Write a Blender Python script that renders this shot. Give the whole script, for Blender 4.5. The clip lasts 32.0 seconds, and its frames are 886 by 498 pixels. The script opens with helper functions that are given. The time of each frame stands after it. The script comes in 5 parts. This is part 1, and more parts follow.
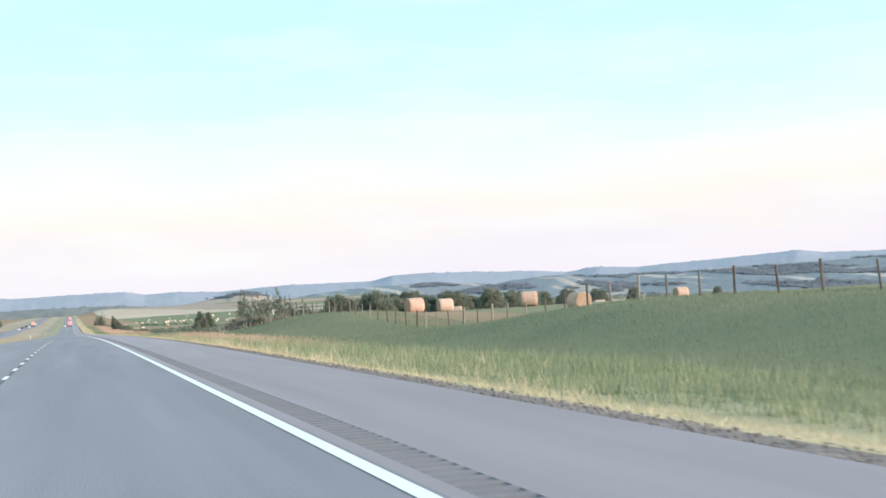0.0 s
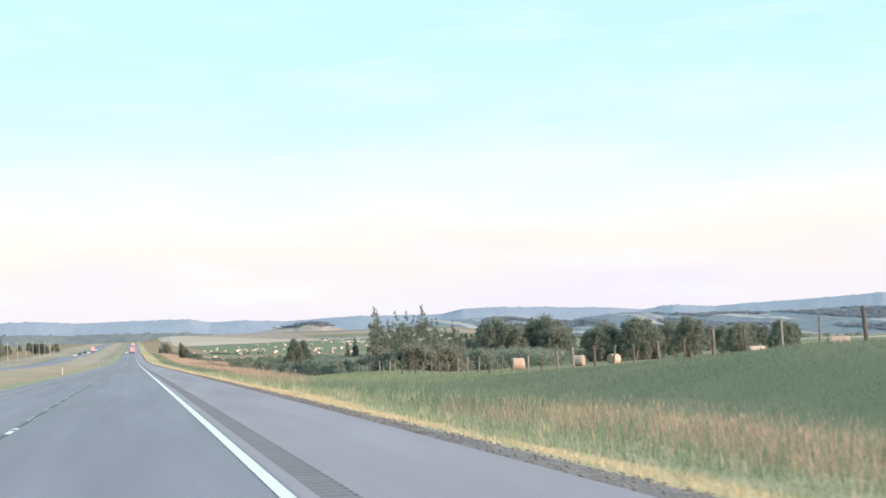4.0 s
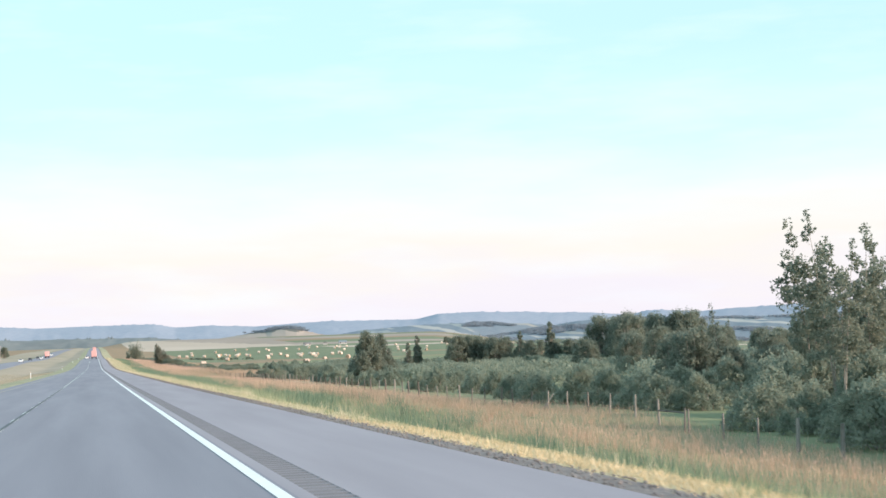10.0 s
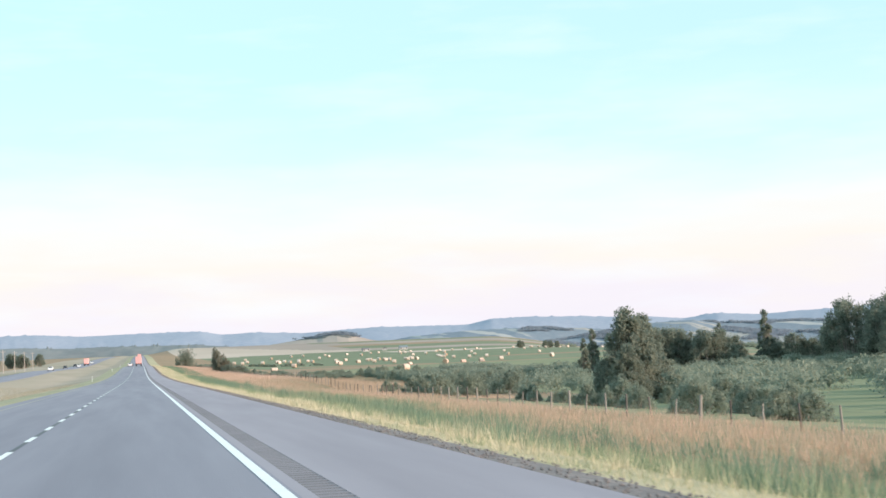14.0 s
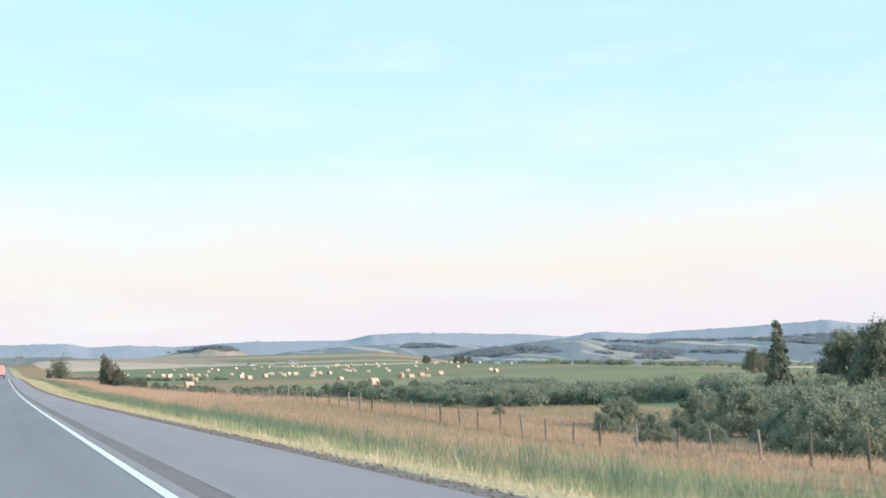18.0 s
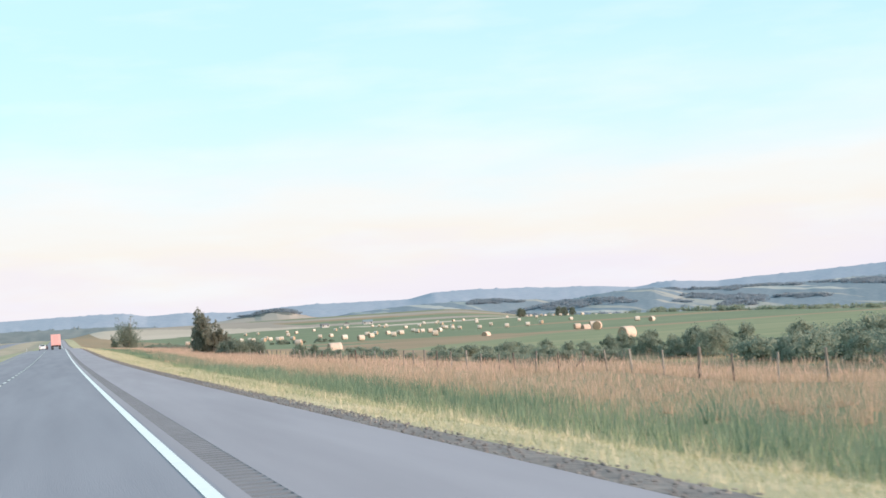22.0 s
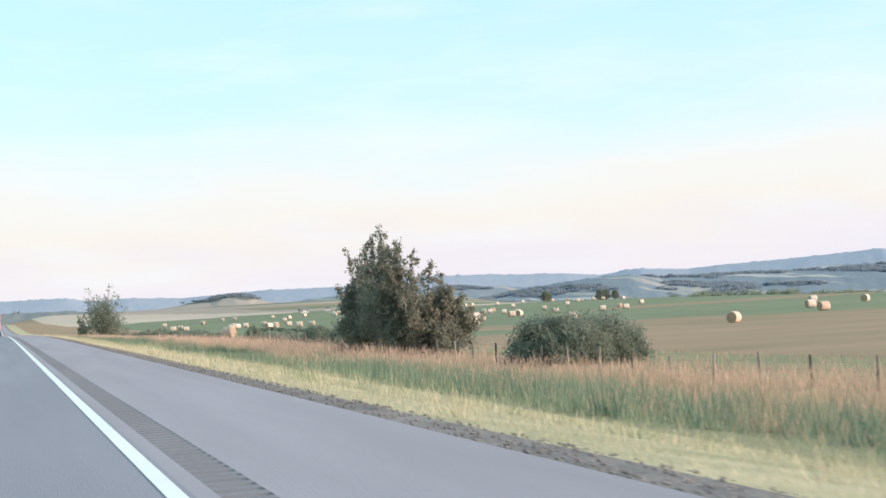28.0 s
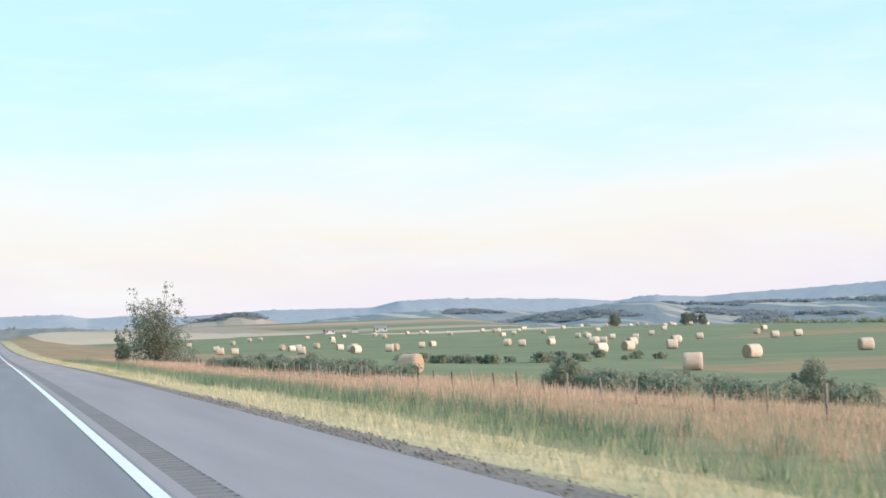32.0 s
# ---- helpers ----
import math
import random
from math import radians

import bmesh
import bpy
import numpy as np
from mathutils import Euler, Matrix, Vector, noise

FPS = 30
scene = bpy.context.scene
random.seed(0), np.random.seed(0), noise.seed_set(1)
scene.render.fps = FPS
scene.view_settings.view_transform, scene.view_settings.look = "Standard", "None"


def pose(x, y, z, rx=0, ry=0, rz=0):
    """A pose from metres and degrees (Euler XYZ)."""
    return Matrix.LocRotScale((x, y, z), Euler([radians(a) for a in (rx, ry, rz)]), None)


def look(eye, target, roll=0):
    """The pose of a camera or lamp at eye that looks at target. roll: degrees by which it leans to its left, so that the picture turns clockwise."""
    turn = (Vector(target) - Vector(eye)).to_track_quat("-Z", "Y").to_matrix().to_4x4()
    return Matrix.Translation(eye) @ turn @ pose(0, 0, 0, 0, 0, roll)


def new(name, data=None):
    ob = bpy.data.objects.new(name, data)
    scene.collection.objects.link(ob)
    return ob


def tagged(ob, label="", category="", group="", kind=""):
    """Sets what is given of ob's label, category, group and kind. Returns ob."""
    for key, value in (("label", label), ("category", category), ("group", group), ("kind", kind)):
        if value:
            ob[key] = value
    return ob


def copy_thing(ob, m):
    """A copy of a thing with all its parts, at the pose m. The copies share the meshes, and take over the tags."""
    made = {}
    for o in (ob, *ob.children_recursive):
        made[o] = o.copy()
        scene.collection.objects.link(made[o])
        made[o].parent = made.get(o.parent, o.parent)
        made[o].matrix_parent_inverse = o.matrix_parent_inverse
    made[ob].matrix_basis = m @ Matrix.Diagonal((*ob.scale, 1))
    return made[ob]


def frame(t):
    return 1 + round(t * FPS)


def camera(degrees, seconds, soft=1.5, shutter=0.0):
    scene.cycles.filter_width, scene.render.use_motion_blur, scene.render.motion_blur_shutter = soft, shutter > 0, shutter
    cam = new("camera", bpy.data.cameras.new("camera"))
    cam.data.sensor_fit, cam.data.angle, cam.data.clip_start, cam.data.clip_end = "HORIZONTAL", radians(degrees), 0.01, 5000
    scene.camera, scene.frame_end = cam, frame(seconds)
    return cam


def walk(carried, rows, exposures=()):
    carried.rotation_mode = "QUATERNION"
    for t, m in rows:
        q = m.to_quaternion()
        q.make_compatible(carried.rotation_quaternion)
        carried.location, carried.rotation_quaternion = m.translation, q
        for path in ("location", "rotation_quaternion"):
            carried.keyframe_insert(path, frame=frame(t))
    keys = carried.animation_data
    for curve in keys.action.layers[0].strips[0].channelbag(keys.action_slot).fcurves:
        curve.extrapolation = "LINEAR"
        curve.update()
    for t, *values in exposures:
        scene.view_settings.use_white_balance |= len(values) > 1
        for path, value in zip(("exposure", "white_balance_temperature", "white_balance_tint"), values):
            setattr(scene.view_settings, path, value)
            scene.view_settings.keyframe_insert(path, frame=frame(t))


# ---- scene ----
# ---------------------------------------------------------------- camera and walk
EXPO, SKY, SUN, KELVIN, TINT = 0.75, 0.2, 3.8, 6150, 10

cam = camera(31.28, 32.0, soft=1.6, shutter=0.1)

# seconds, x, y, z, heading, tilt, lean (degrees)
WALK = [
    (0.0, -0.64, 0.00, 1.333, 13.40, 2.06, -3.56),
    (0.5, -0.58, 15.46, 1.468, 13.45, 2.83, -3.60),
    (1.0, -0.52, 30.91, 1.585, 13.49, 3.68, -3.67),
    (1.5, -0.47, 46.37, 1.683, 13.46, 4.36, -3.65),
    (2.0, -0.41, 61.83, 1.762, 13.38, 4.70, -3.59),
    (2.5, -0.27, 77.29, 1.790, 13.15, 4.62, -3.30),
    (3.0, -0.13, 92.76, 1.798, 12.68, 4.28, -3.13),
    (3.5, 0.01, 108.22, 1.787, 11.97, 3.87, -2.72),
    (4.0, 0.15, 123.69, 1.758, 11.18, 3.43, -2.16),
    (4.5, 0.23, 139.15, 1.728, 10.49, 2.95, -1.60),
    (6.5, 0.48, 201.04, 1.568, 9.51, 2.02, -1.17),
    (7.0, 0.47, 216.52, 1.524, 9.18, 2.02, -1.82),
    (7.5, 0.44, 232.00, 1.474, 9.12, 2.25, -2.46),
    (8.0, 0.42, 247.49, 1.419, 9.44, 2.56, -3.00),
    (8.5, 0.27, 262.98, 1.359, 10.11, 2.94, -2.77),
    (9.0, 0.12, 278.47, 1.305, 11.07, 3.24, -2.46),
    (9.5, -0.03, 293.97, 1.256, 11.96, 3.50, -2.28),
    (10.0, -0.18, 309.46, 1.213, 12.52, 3.63, -2.13),
    (10.5, -0.18, 324.96, 1.167, 13.02, 3.80, -2.18),
    (11.0, -0.19, 340.45, 1.126, 13.36, 3.89, -2.34),
    (11.5, -0.20, 355.94, 1.091, 13.60, 3.90, -2.57),
    (12.0, -0.19, 371.42, 1.062, 13.56, 3.90, -2.60),
    (12.5, -0.13, 386.90, 1.028, 13.19, 3.86, -2.54),
    (13.0, -0.06, 402.37, 0.994, 12.44, 3.85, -2.57),
    (13.5, 0.01, 417.84, 0.961, 11.63, 3.90, -2.63),
    (14.0, 0.09, 433.30, 0.929, 10.98, 3.93, -2.48),
    (14.5, -0.02, 448.75, 0.911, 10.63, 3.97, -1.91),
    (16.5, -0.30, 510.52, 0.838, 12.66, 3.59, -0.24),
    (17.0, -0.29, 525.94, 0.817, 13.66, 3.78, -0.27),
    (17.5, -0.27, 541.34, 0.796, 14.67, 4.10, -0.91),
    (18.0, -0.26, 556.74, 0.776, 15.67, 4.39, -1.83),
    (18.5, -0.14, 572.11, 0.752, 16.34, 4.54, -2.22),
    (19.0, -0.04, 587.48, 0.728, 16.74, 4.53, -2.59),
    (19.5, 0.08, 602.83, 0.704, 16.79, 4.32, -2.71),
    (20.0, 0.18, 618.17, 0.682, 16.60, 4.05, -2.85),
    (20.5, 0.22, 633.50, 0.686, 16.07, 3.78, -3.31),
    (21.0, 0.25, 648.81, 0.699, 15.26, 3.57, -3.57),
    (21.5, 0.28, 664.11, 0.722, 14.41, 3.29, -3.78),
    (22.0, 0.31, 679.39, 0.755, 13.82, 2.96, -3.94),
    (22.5, 0.23, 694.66, 0.795, 13.59, 2.51, -3.75),
    (23.0, 0.15, 709.89, 0.845, 13.89, 2.10, -3.63),
    (23.5, 0.07, 725.10, 0.904, 14.42, 1.89, -3.40),
    (24.0, 0.00, 740.27, 0.973, 14.88, 1.84, -3.35),
    (24.5, -0.03, 755.42, 1.029, 15.15, 1.84, -3.43),
    (26.5, -0.03, 815.69, 1.418, 16.11, 2.07, -3.39),
    (27.0, 0.05, 830.69, 1.563, 16.23, 2.21, -3.47),
    (27.5, 0.19, 845.67, 1.723, 16.07, 2.35, -3.45),
    (28.0, 0.33, 860.66, 1.899, 15.85, 2.42, -3.53),
    (28.5, 0.36, 875.66, 2.089, 15.63, 2.47, -4.65),
    (29.0, 0.39, 890.67, 2.285, 15.51, 2.42, -4.96),
    (29.5, 0.29, 905.69, 2.482, 15.69, 2.39, -4.73),
    (30.0, 0.19, 920.72, 2.680, 16.15, 2.45, -3.89),
    (30.5, 0.17, 935.75, 2.855, 16.35, 2.58, -3.04),
    (31.0, 0.15, 950.80, 3.031, 16.35, 2.78, -2.42),
    (31.5, 0.13, 965.85, 3.208, 16.10, 3.08, -2.39),
    (32.0, 0.12, 980.91, 3.386, 16.04, 3.29, -2.48),
]


def aim(x, y, z, heading, tilt, lean):
    h, e = radians(heading), radians(tilt)
    way = Vector((math.sin(h) * math.cos(e), math.cos(h) * math.cos(e), math.sin(e)))
    return look((x, y, z), Vector((x, y, z)) + way, lean)


walk(cam, [(r[0], aim(*r[1:])) for r in WALK], [(0.0, EXPO + 0.07, KELVIN, TINT), (13.0, EXPO + 0.07, KELVIN, TINT), (18.0, EXPO, KELVIN, TINT), (32.0, EXPO, KELVIN, TINT)])

# ---------------------------------------------------------------- sky and sun
SUN_AZ, SUN_EL = 121.0, 13.0       # degrees from +y towards +x, and above the horizon
world = bpy.data.worlds.new("sky")
scene.world = world
world.use_nodes = True
wn, wl = world.node_tree.nodes, world.node_tree.links
wn.clear()
sky = wn.new("ShaderNodeTexSky")
sky.sky_type, sky.sun_disc = "NISHITA", False
sky.sun_elevation, sky.sun_rotation = radians(SUN_EL), radians(SUN_AZ)
sky.altitude, sky.air_density, sky.dust_density, sky.ozone_density = 900, 1.0, 0.5, 1.5
bg = wn.new("ShaderNodeBackground")
bg.inputs[1].default_value = SKY
wout = wn.new("ShaderNodeOutputWorld")
# pale warm haze low over the horizon and thin high cloud
wtc = wn.new("ShaderNodeTexCoord")
wsep = wn.new("ShaderNodeSeparateXYZ"); wl.new(wtc.outputs["Generated"], wsep.inputs[0])
wramp = wn.new("ShaderNodeValToRGB")
for k, (p, c) in enumerate(((0.0, (0.565, 0.46, 0.60)), (0.05, (0.6, 0.498, 0.59)), (0.11, (0.8, 0.705, 0.7)), (0.3, (0.98, 1.0, 0.98)))):
    if k > 1:
        wramp.color_ramp.elements.new(p)
    wramp.color_ramp.elements[k].position, wramp.color_ramp.elements[k].color = p, (*c, 1)
wl.new(wsep.outputs[2], wramp.inputs["Fac"])
wmul = wn.new("ShaderNodeMix"); wmul.data_type, wmul.blend_type = "RGBA", "MULTIPLY"
wmul.inputs[0].default_value = 1.0
wl.new(sky.outputs[0], wmul.inputs[6]); wl.new(wramp.outputs["Color"], wmul.inputs[7])
# drifting unevenness in the height of the bands of haze
wmap = wn.new("ShaderNodeMapping"); wmap.inputs["Scale"].default_value = (1.0, 1.0, 5.0)
wl.new(wtc.outputs["Generated"], wmap.inputs["Vector"])


def sky_noise(scale, detail, lo, hi, a0, a1):
    nz = wn.new("ShaderNodeTexNoise")
    nz.inputs["Scale"].default_value, nz.inputs["Detail"].default_value, nz.inputs["Roughness"].default_value = scale, detail, 0.55
    wl.new(wmap.outputs[0], nz.inputs["Vector"])
    mr = wn.new("ShaderNodeMapRange")
    for k, val in enumerate((lo, hi, a0, a1)):
        mr.inputs[k + 1].default_value = val
    wl.new(nz.outputs["Fac"], mr.inputs[0])
    return mr.outputs[0]


def sky_math(op, p, q):
    mt = wn.new("ShaderNodeMath"); mt.operation = op
    for k, val in enumerate((p, q)):
        if isinstance(val, float):
            mt.inputs[k].default_value = val
        else:
            wl.new(val, mt.inputs[k])
    return mt.outputs[0]


def sky_mix(fac, low, high):
    mx = wn.new("ShaderNodeMix"); mx.data_type = "RGBA"
    wl.new(fac, mx.inputs[0]); wl.new(low, mx.inputs[6])
    if isinstance(high, tuple):
        mx.inputs[7].default_value = (*high, 1)
    else:
        wl.new(high, mx.inputs[7])
    return mx.outputs[2]


wz = sky_math("ADD", wsep.outputs[2], sky_noise(5.0, 5, 0.3, 0.7, -0.018, 0.018))
wveil = wn.new("ShaderNodeMapRange")
for k, val in enumerate((0.3, 1.0, 0.68, 0.6)):
    wveil.inputs[k + 1].default_value = val
wl.new(wsep.outputs[2], wveil.inputs[0])
upper = sky_mix(wveil.outputs[0], wmul.outputs[2], (2.05, 2.95, 2.91))
hazes = wn.new("ShaderNodeValToRGB")
for k, (p, c) in enumerate(((0.0, (0.885, 0.805, 0.865)), (0.16, (0.945, 0.85, 0.865)), (0.29, (1.0, 0.9, 0.79)), (0.42, (0.985, 0.94, 0.87)),
                            (0.58, (0.9, 0.965, 0.95)), (0.8, (0.74, 0.975, 0.98)))):
    if k > 1:
        hazes.color_ramp.elements.new(p)
    hazes.color_ramp.elements[k].position, hazes.color_ramp.elements[k].color = p, (*c, 1)
wl.new(sky_math("MULTIPLY", wz, 5.0), hazes.inputs["Fac"])
hz_scale = wn.new("ShaderNodeVectorMath"); hz_scale.operation = "SCALE"
wl.new(hazes.outputs["Color"], hz_scale.inputs[0]); hz_scale.inputs["Scale"].default_value = 3.02
wlow = wn.new("ShaderNodeMapRange")
for k, val in enumerate((0.09, 0.19, 0.92, 0.0)):
    wlow.inputs[k + 1].default_value = val
wl.new(wz, wlow.inputs[0])
lower = sky_mix(wlow.outputs[0], upper, hz_scale.outputs[0])
# thin high cloud in streaks
wisps = sky_mix(sky_noise(9.0, 7, 0.5, 0.72, 0.0, 0.3), lower, (2.9, 3.1, 3.1))
wl.new(wisps, bg.inputs[0])
wl.new(bg.outputs[0], wout.inputs[0])

sun_data = bpy.data.lights.new("sun", "SUN")
sun_data.energy, sun_data.angle, sun_data.color = SUN, radians(1.2), (1.0, 0.75, 0.58)
sun = new("sun", sun_data)
a, e = radians(SUN_AZ), radians(SUN_EL)
sun.matrix_world = look((0, 0, 0), (-math.sin(a) * math.cos(e), -math.cos(a) * math.cos(e), -math.sin(e)))

# ---------------------------------------------------------------- materials
MATS = {}


def material(name, colours, scale=4.0, rough=0.9, bump=0.0, bump_scale=None, metal=0.0, detail=6.0,
             island=0.0, objrand=0.0, stretch=(1, 1, 1), spec=0.3, coarse=None, through_light=0.0):
    """Noise between the given colours; a coarse second noise; a random shift per island or per object; bump."""
    m = bpy.data.materials.new(name)
    m.use_nodes = True
    n, l = m.node_tree.nodes, m.node_tree.links
    b = n["Principled BSDF"]
    b.inputs["Roughness"].default_value = rough
    b.inputs["Metallic"].default_value = metal
    b.inputs["Specular IOR Level"].default_value = spec
    tc = n.new("ShaderNodeNewGeometry") if coarse != "object" else None
    co = n.new("ShaderNodeTexCoord")
    mp = n.new("ShaderNodeMapping")
    mp.inputs["Scale"].default_value = stretch
    if tc:
        l.new(tc.outputs["Position"], mp.inputs["Vector"])
    else:
        l.new(co.outputs["Object"], mp.inputs["Vector"])
    nz = n.new("ShaderNodeTexNoise")
    nz.inputs["Scale"].default_value, nz.inputs["Detail"].default_value = scale, detail
    l.new(mp.outputs[0], nz.inputs["Vector"])
    cr = n.new("ShaderNodeValToRGB")
    el = cr.color_ramp.elements
    while len(el) < len(colours):
        el.new(0.5)
    for i, c in enumerate(colours):
        el[i].position = 0.3 + 0.4 * i / max(1, len(colours) - 1)
        el[i].color = (*c, 1)
    fac = nz.outputs["Fac"]
    big = n.new("ShaderNodeTexNoise")
    big.inputs["Scale"].default_value, big.inputs["Detail"].default_value = scale * 0.13, 3
    l.new(mp.outputs[0], big.inputs["Vector"])
    mx = n.new("ShaderNodeMix")
    mx.inputs["Factor"].default_value = 0.45
    l.new(fac, mx.inputs["A"]); l.new(big.outputs["Fac"], mx.inputs["B"])
    fac = mx.outputs["Result"]
    if island or objrand:
        src = n.new("ShaderNodeNewGeometry").outputs["Random Per Island"] if island else n.new("ShaderNodeObjectInfo").outputs["Random"]
        sub = n.new("ShaderNodeMath"); sub.operation = "MULTIPLY_ADD"
        amt = island or objrand
        l.new(src, sub.inputs[0]); sub.inputs[1].default_value = amt; sub.inputs[2].default_value = -amt / 2
        add = n.new("ShaderNodeMath"); add.operation = "ADD"
        l.new(fac, add.inputs[0]); l.new(sub.outputs[0], add.inputs[1])
        fac = add.outputs[0]
    l.new(fac, cr.inputs["Fac"])
    l.new(cr.outputs["Color"], b.inputs["Base Color"])
    if bump:
        bn = n.new("ShaderNodeTexNoise")
        bn.inputs["Scale"].default_value, bn.inputs["Detail"].default_value = bump_scale or scale * 4, 5
        l.new(mp.outputs[0], bn.inputs["Vector"])
        bp = n.new("ShaderNodeBump")
        bp.inputs["Strength"].default_value, bp.inputs["Distance"].default_value = bump, 0.05
        l.new(bn.outputs["Fac"], bp.inputs["Height"])
        l.new(bp.outputs[0], b.inputs["Normal"])
    if through_light:
        tr = n.new("ShaderNodeBsdfTranslucent")
        l.new(cr.outputs["Color"], tr.inputs["Color"])
        ms = n.new("ShaderNodeMixShader"); ms.inputs[0].default_value = through_light
        l.new(b.outputs[0], ms.inputs[1]); l.new(tr.outputs[0], ms.inputs[2])
        l.new(ms.outputs[0], n["Material Output"].inputs["Surface"])
    MATS[name] = m
    return m


ASPHALT = material("weathered_asphalt", [(0.217, 0.208, 0.243), (0.318, 0.304, 0.348)], 1.3, 0.75, 0.1, 90, stretch=(1, 0.04, 1))
SHOULDER = material("shoulder_asphalt", [(0.287, 0.259, 0.288), (0.4, 0.362, 0.4)], 1.1, 0.8, 0.12, 90, stretch=(1, 0.06, 1))
STRIP = material("milled_asphalt", [(0.21, 0.198, 0.215), (0.27, 0.255, 0.275)], 2.0, 0.85, 0.3, 50)
GROOVE = material("groove_asphalt", [(0.17, 0.16, 0.172), (0.225, 0.212, 0.228)], 2.0, 0.9, 0.3, 50)
PAINT = material("road_paint", [(0.82, 0.82, 0.8), (0.93, 0.93, 0.92)], 5.0, 0.5, 0.1, 60)
DULLPAINT = material("worn_line_paint", [(0.34, 0.31, 0.25), (0.46, 0.42, 0.34)], 5.0, 0.7, 0.1, 60)
GRAVEL = material("verge_gravel", [(0.14, 0.13, 0.13), (0.21, 0.19, 0.185), (0.3, 0.27, 0.255)], 6.0, 0.95, 0.8, 14)
GROUND = material("pasture_soil", [(0.15, 0.175, 0.095), (0.21, 0.215, 0.12), (0.31, 0.26, 0.16)], 0.06, 0.95, 0.5, 1.5)
FIELD = material("hay_field", [(0.14, 0.17, 0.1), (0.18, 0.208, 0.118), (0.24, 0.25, 0.145)], 0.09, 0.95, 0.5, 2.0)
STUBBLE = material("stubble_field", [(0.43, 0.345, 0.265), (0.52, 0.42, 0.335), (0.6, 0.49, 0.4)], 0.03, 0.95, 0.6, 1.5, stretch=(0.25, 0.08, 1))

def patchwork(name, woods, fields, cell, wood_scale, share, z0=None, z1=None):
    """Fields of several tones in parcels, with woods over part of them; above z1 woods alone, below z0 as share says."""
    m = bpy.data.materials.new(name)
    m.use_nodes = True
    n, l = m.node_tree.nodes, m.node_tree.links
    b = n["Principled BSDF"]
    b.inputs["Roughness"].default_value, b.inputs["Specular IOR Level"].default_value = 1.0, 0.1
    g = n.new("ShaderNodeNewGeometry")
    mp = n.new("ShaderNodeMapping"); mp.inputs["Scale"].default_value = (0.8, 0.06, 0.0)
    l.new(g.outputs["Position"], mp.inputs["Vector"])
    vo = n.new("ShaderNodeTexVoronoi"); vo.inputs["Scale"].default_value = cell
    l.new(mp.outputs[0], vo.inputs["Vector"])
    sp = n.new("ShaderNodeSeparateColor"); l.new(vo.outputs["Color"], sp.inputs[0])
    cr = n.new("ShaderNodeValToRGB"); cr.color_ramp.interpolation = "CONSTANT"
    el = cr.color_ramp.elements
    while len(el) < len(fields):
        el.new(0.5)
    for i, c in enumerate(fields):
        el[i].position, el[i].color = i / len(fields), (*c, 1)
    l.new(sp.outputs[0], cr.inputs["Fac"])
    nz = n.new("ShaderNodeTexNoise"); nz.inputs["Scale"].default_value, nz.inputs["Detail"].default_value = wood_scale, 7
    l.new(mp.outputs[0], nz.inputs["Vector"])
    th = n.new("ShaderNodeMapRange"); th.inputs[1].default_value, th.inputs[2].default_value = share, share + 0.03
    src = nz.outputs["Fac"]
    if z1 is not None:
        xyz = n.new("ShaderNodeSeparateXYZ"); l.new(g.outputs["Position"], xyz.inputs[0])
        mr = n.new("ShaderNodeMapRange"); mr.inputs[1].default_value, mr.inputs[2].default_value, mr.inputs[3].default_value, mr.inputs[4].default_value = z0, z1, 0.0, 0.4
        l.new(xyz.outputs[2], mr.inputs[0])
        ad = n.new("ShaderNodeMath"); ad.operation = "ADD"
        l.new(src, ad.inputs[0]); l.new(mr.outputs[0], ad.inputs[1]); src = ad.outputs[0]
    l.new(src, th.inputs[0])
    fine = n.new("ShaderNodeTexNoise"); fine.inputs["Scale"].default_value = wood_scale * 6
    wr = n.new("ShaderNodeValToRGB"); wr.color_ramp.elements[0].color, wr.color_ramp.elements[1].color = (*woods[0], 1), (*woods[1], 1)
    wr.color_ramp.elements[0].position, wr.color_ramp.elements[1].position = 0.35, 0.65
    l.new(g.outputs["Position"], fine.inputs["Vector"]); l.new(fine.outputs["Fac"], wr.inputs["Fac"])
    mx = n.new("ShaderNodeMix"); mx.data_type = "RGBA"
    l.new(th.outputs[0], mx.inputs[0]); l.new(cr.outputs["Color"], mx.inputs[6]); l.new(wr.outputs["Color"], mx.inputs[7])
    l.new(mx.outputs[2], b.inputs["Base Color"])
    return m


# pale blue tones: the aerial haze over the range is put into its colours
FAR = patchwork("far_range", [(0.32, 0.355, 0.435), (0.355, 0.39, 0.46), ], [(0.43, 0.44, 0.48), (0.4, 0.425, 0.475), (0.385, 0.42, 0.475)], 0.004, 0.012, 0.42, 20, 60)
# woods and fields greyed towards blue, distance haze painted in
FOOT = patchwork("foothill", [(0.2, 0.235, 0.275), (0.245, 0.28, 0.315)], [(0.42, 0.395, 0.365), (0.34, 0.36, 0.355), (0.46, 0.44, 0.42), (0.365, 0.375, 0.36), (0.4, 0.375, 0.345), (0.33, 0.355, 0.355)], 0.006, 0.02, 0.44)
BUTTE = patchwork("dry_hill", [(0.13, 0.135, 0.125), (0.18, 0.175, 0.16)], [(0.39, 0.32, 0.275), (0.36, 0.3, 0.26), (0.42, 0.35, 0.3)], 0.008, 0.03, 0.7, 40, 52)
# bluish grey instead of green, with the distance haze put into the colour
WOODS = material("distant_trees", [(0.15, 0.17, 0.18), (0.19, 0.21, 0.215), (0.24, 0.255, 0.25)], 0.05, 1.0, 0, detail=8)
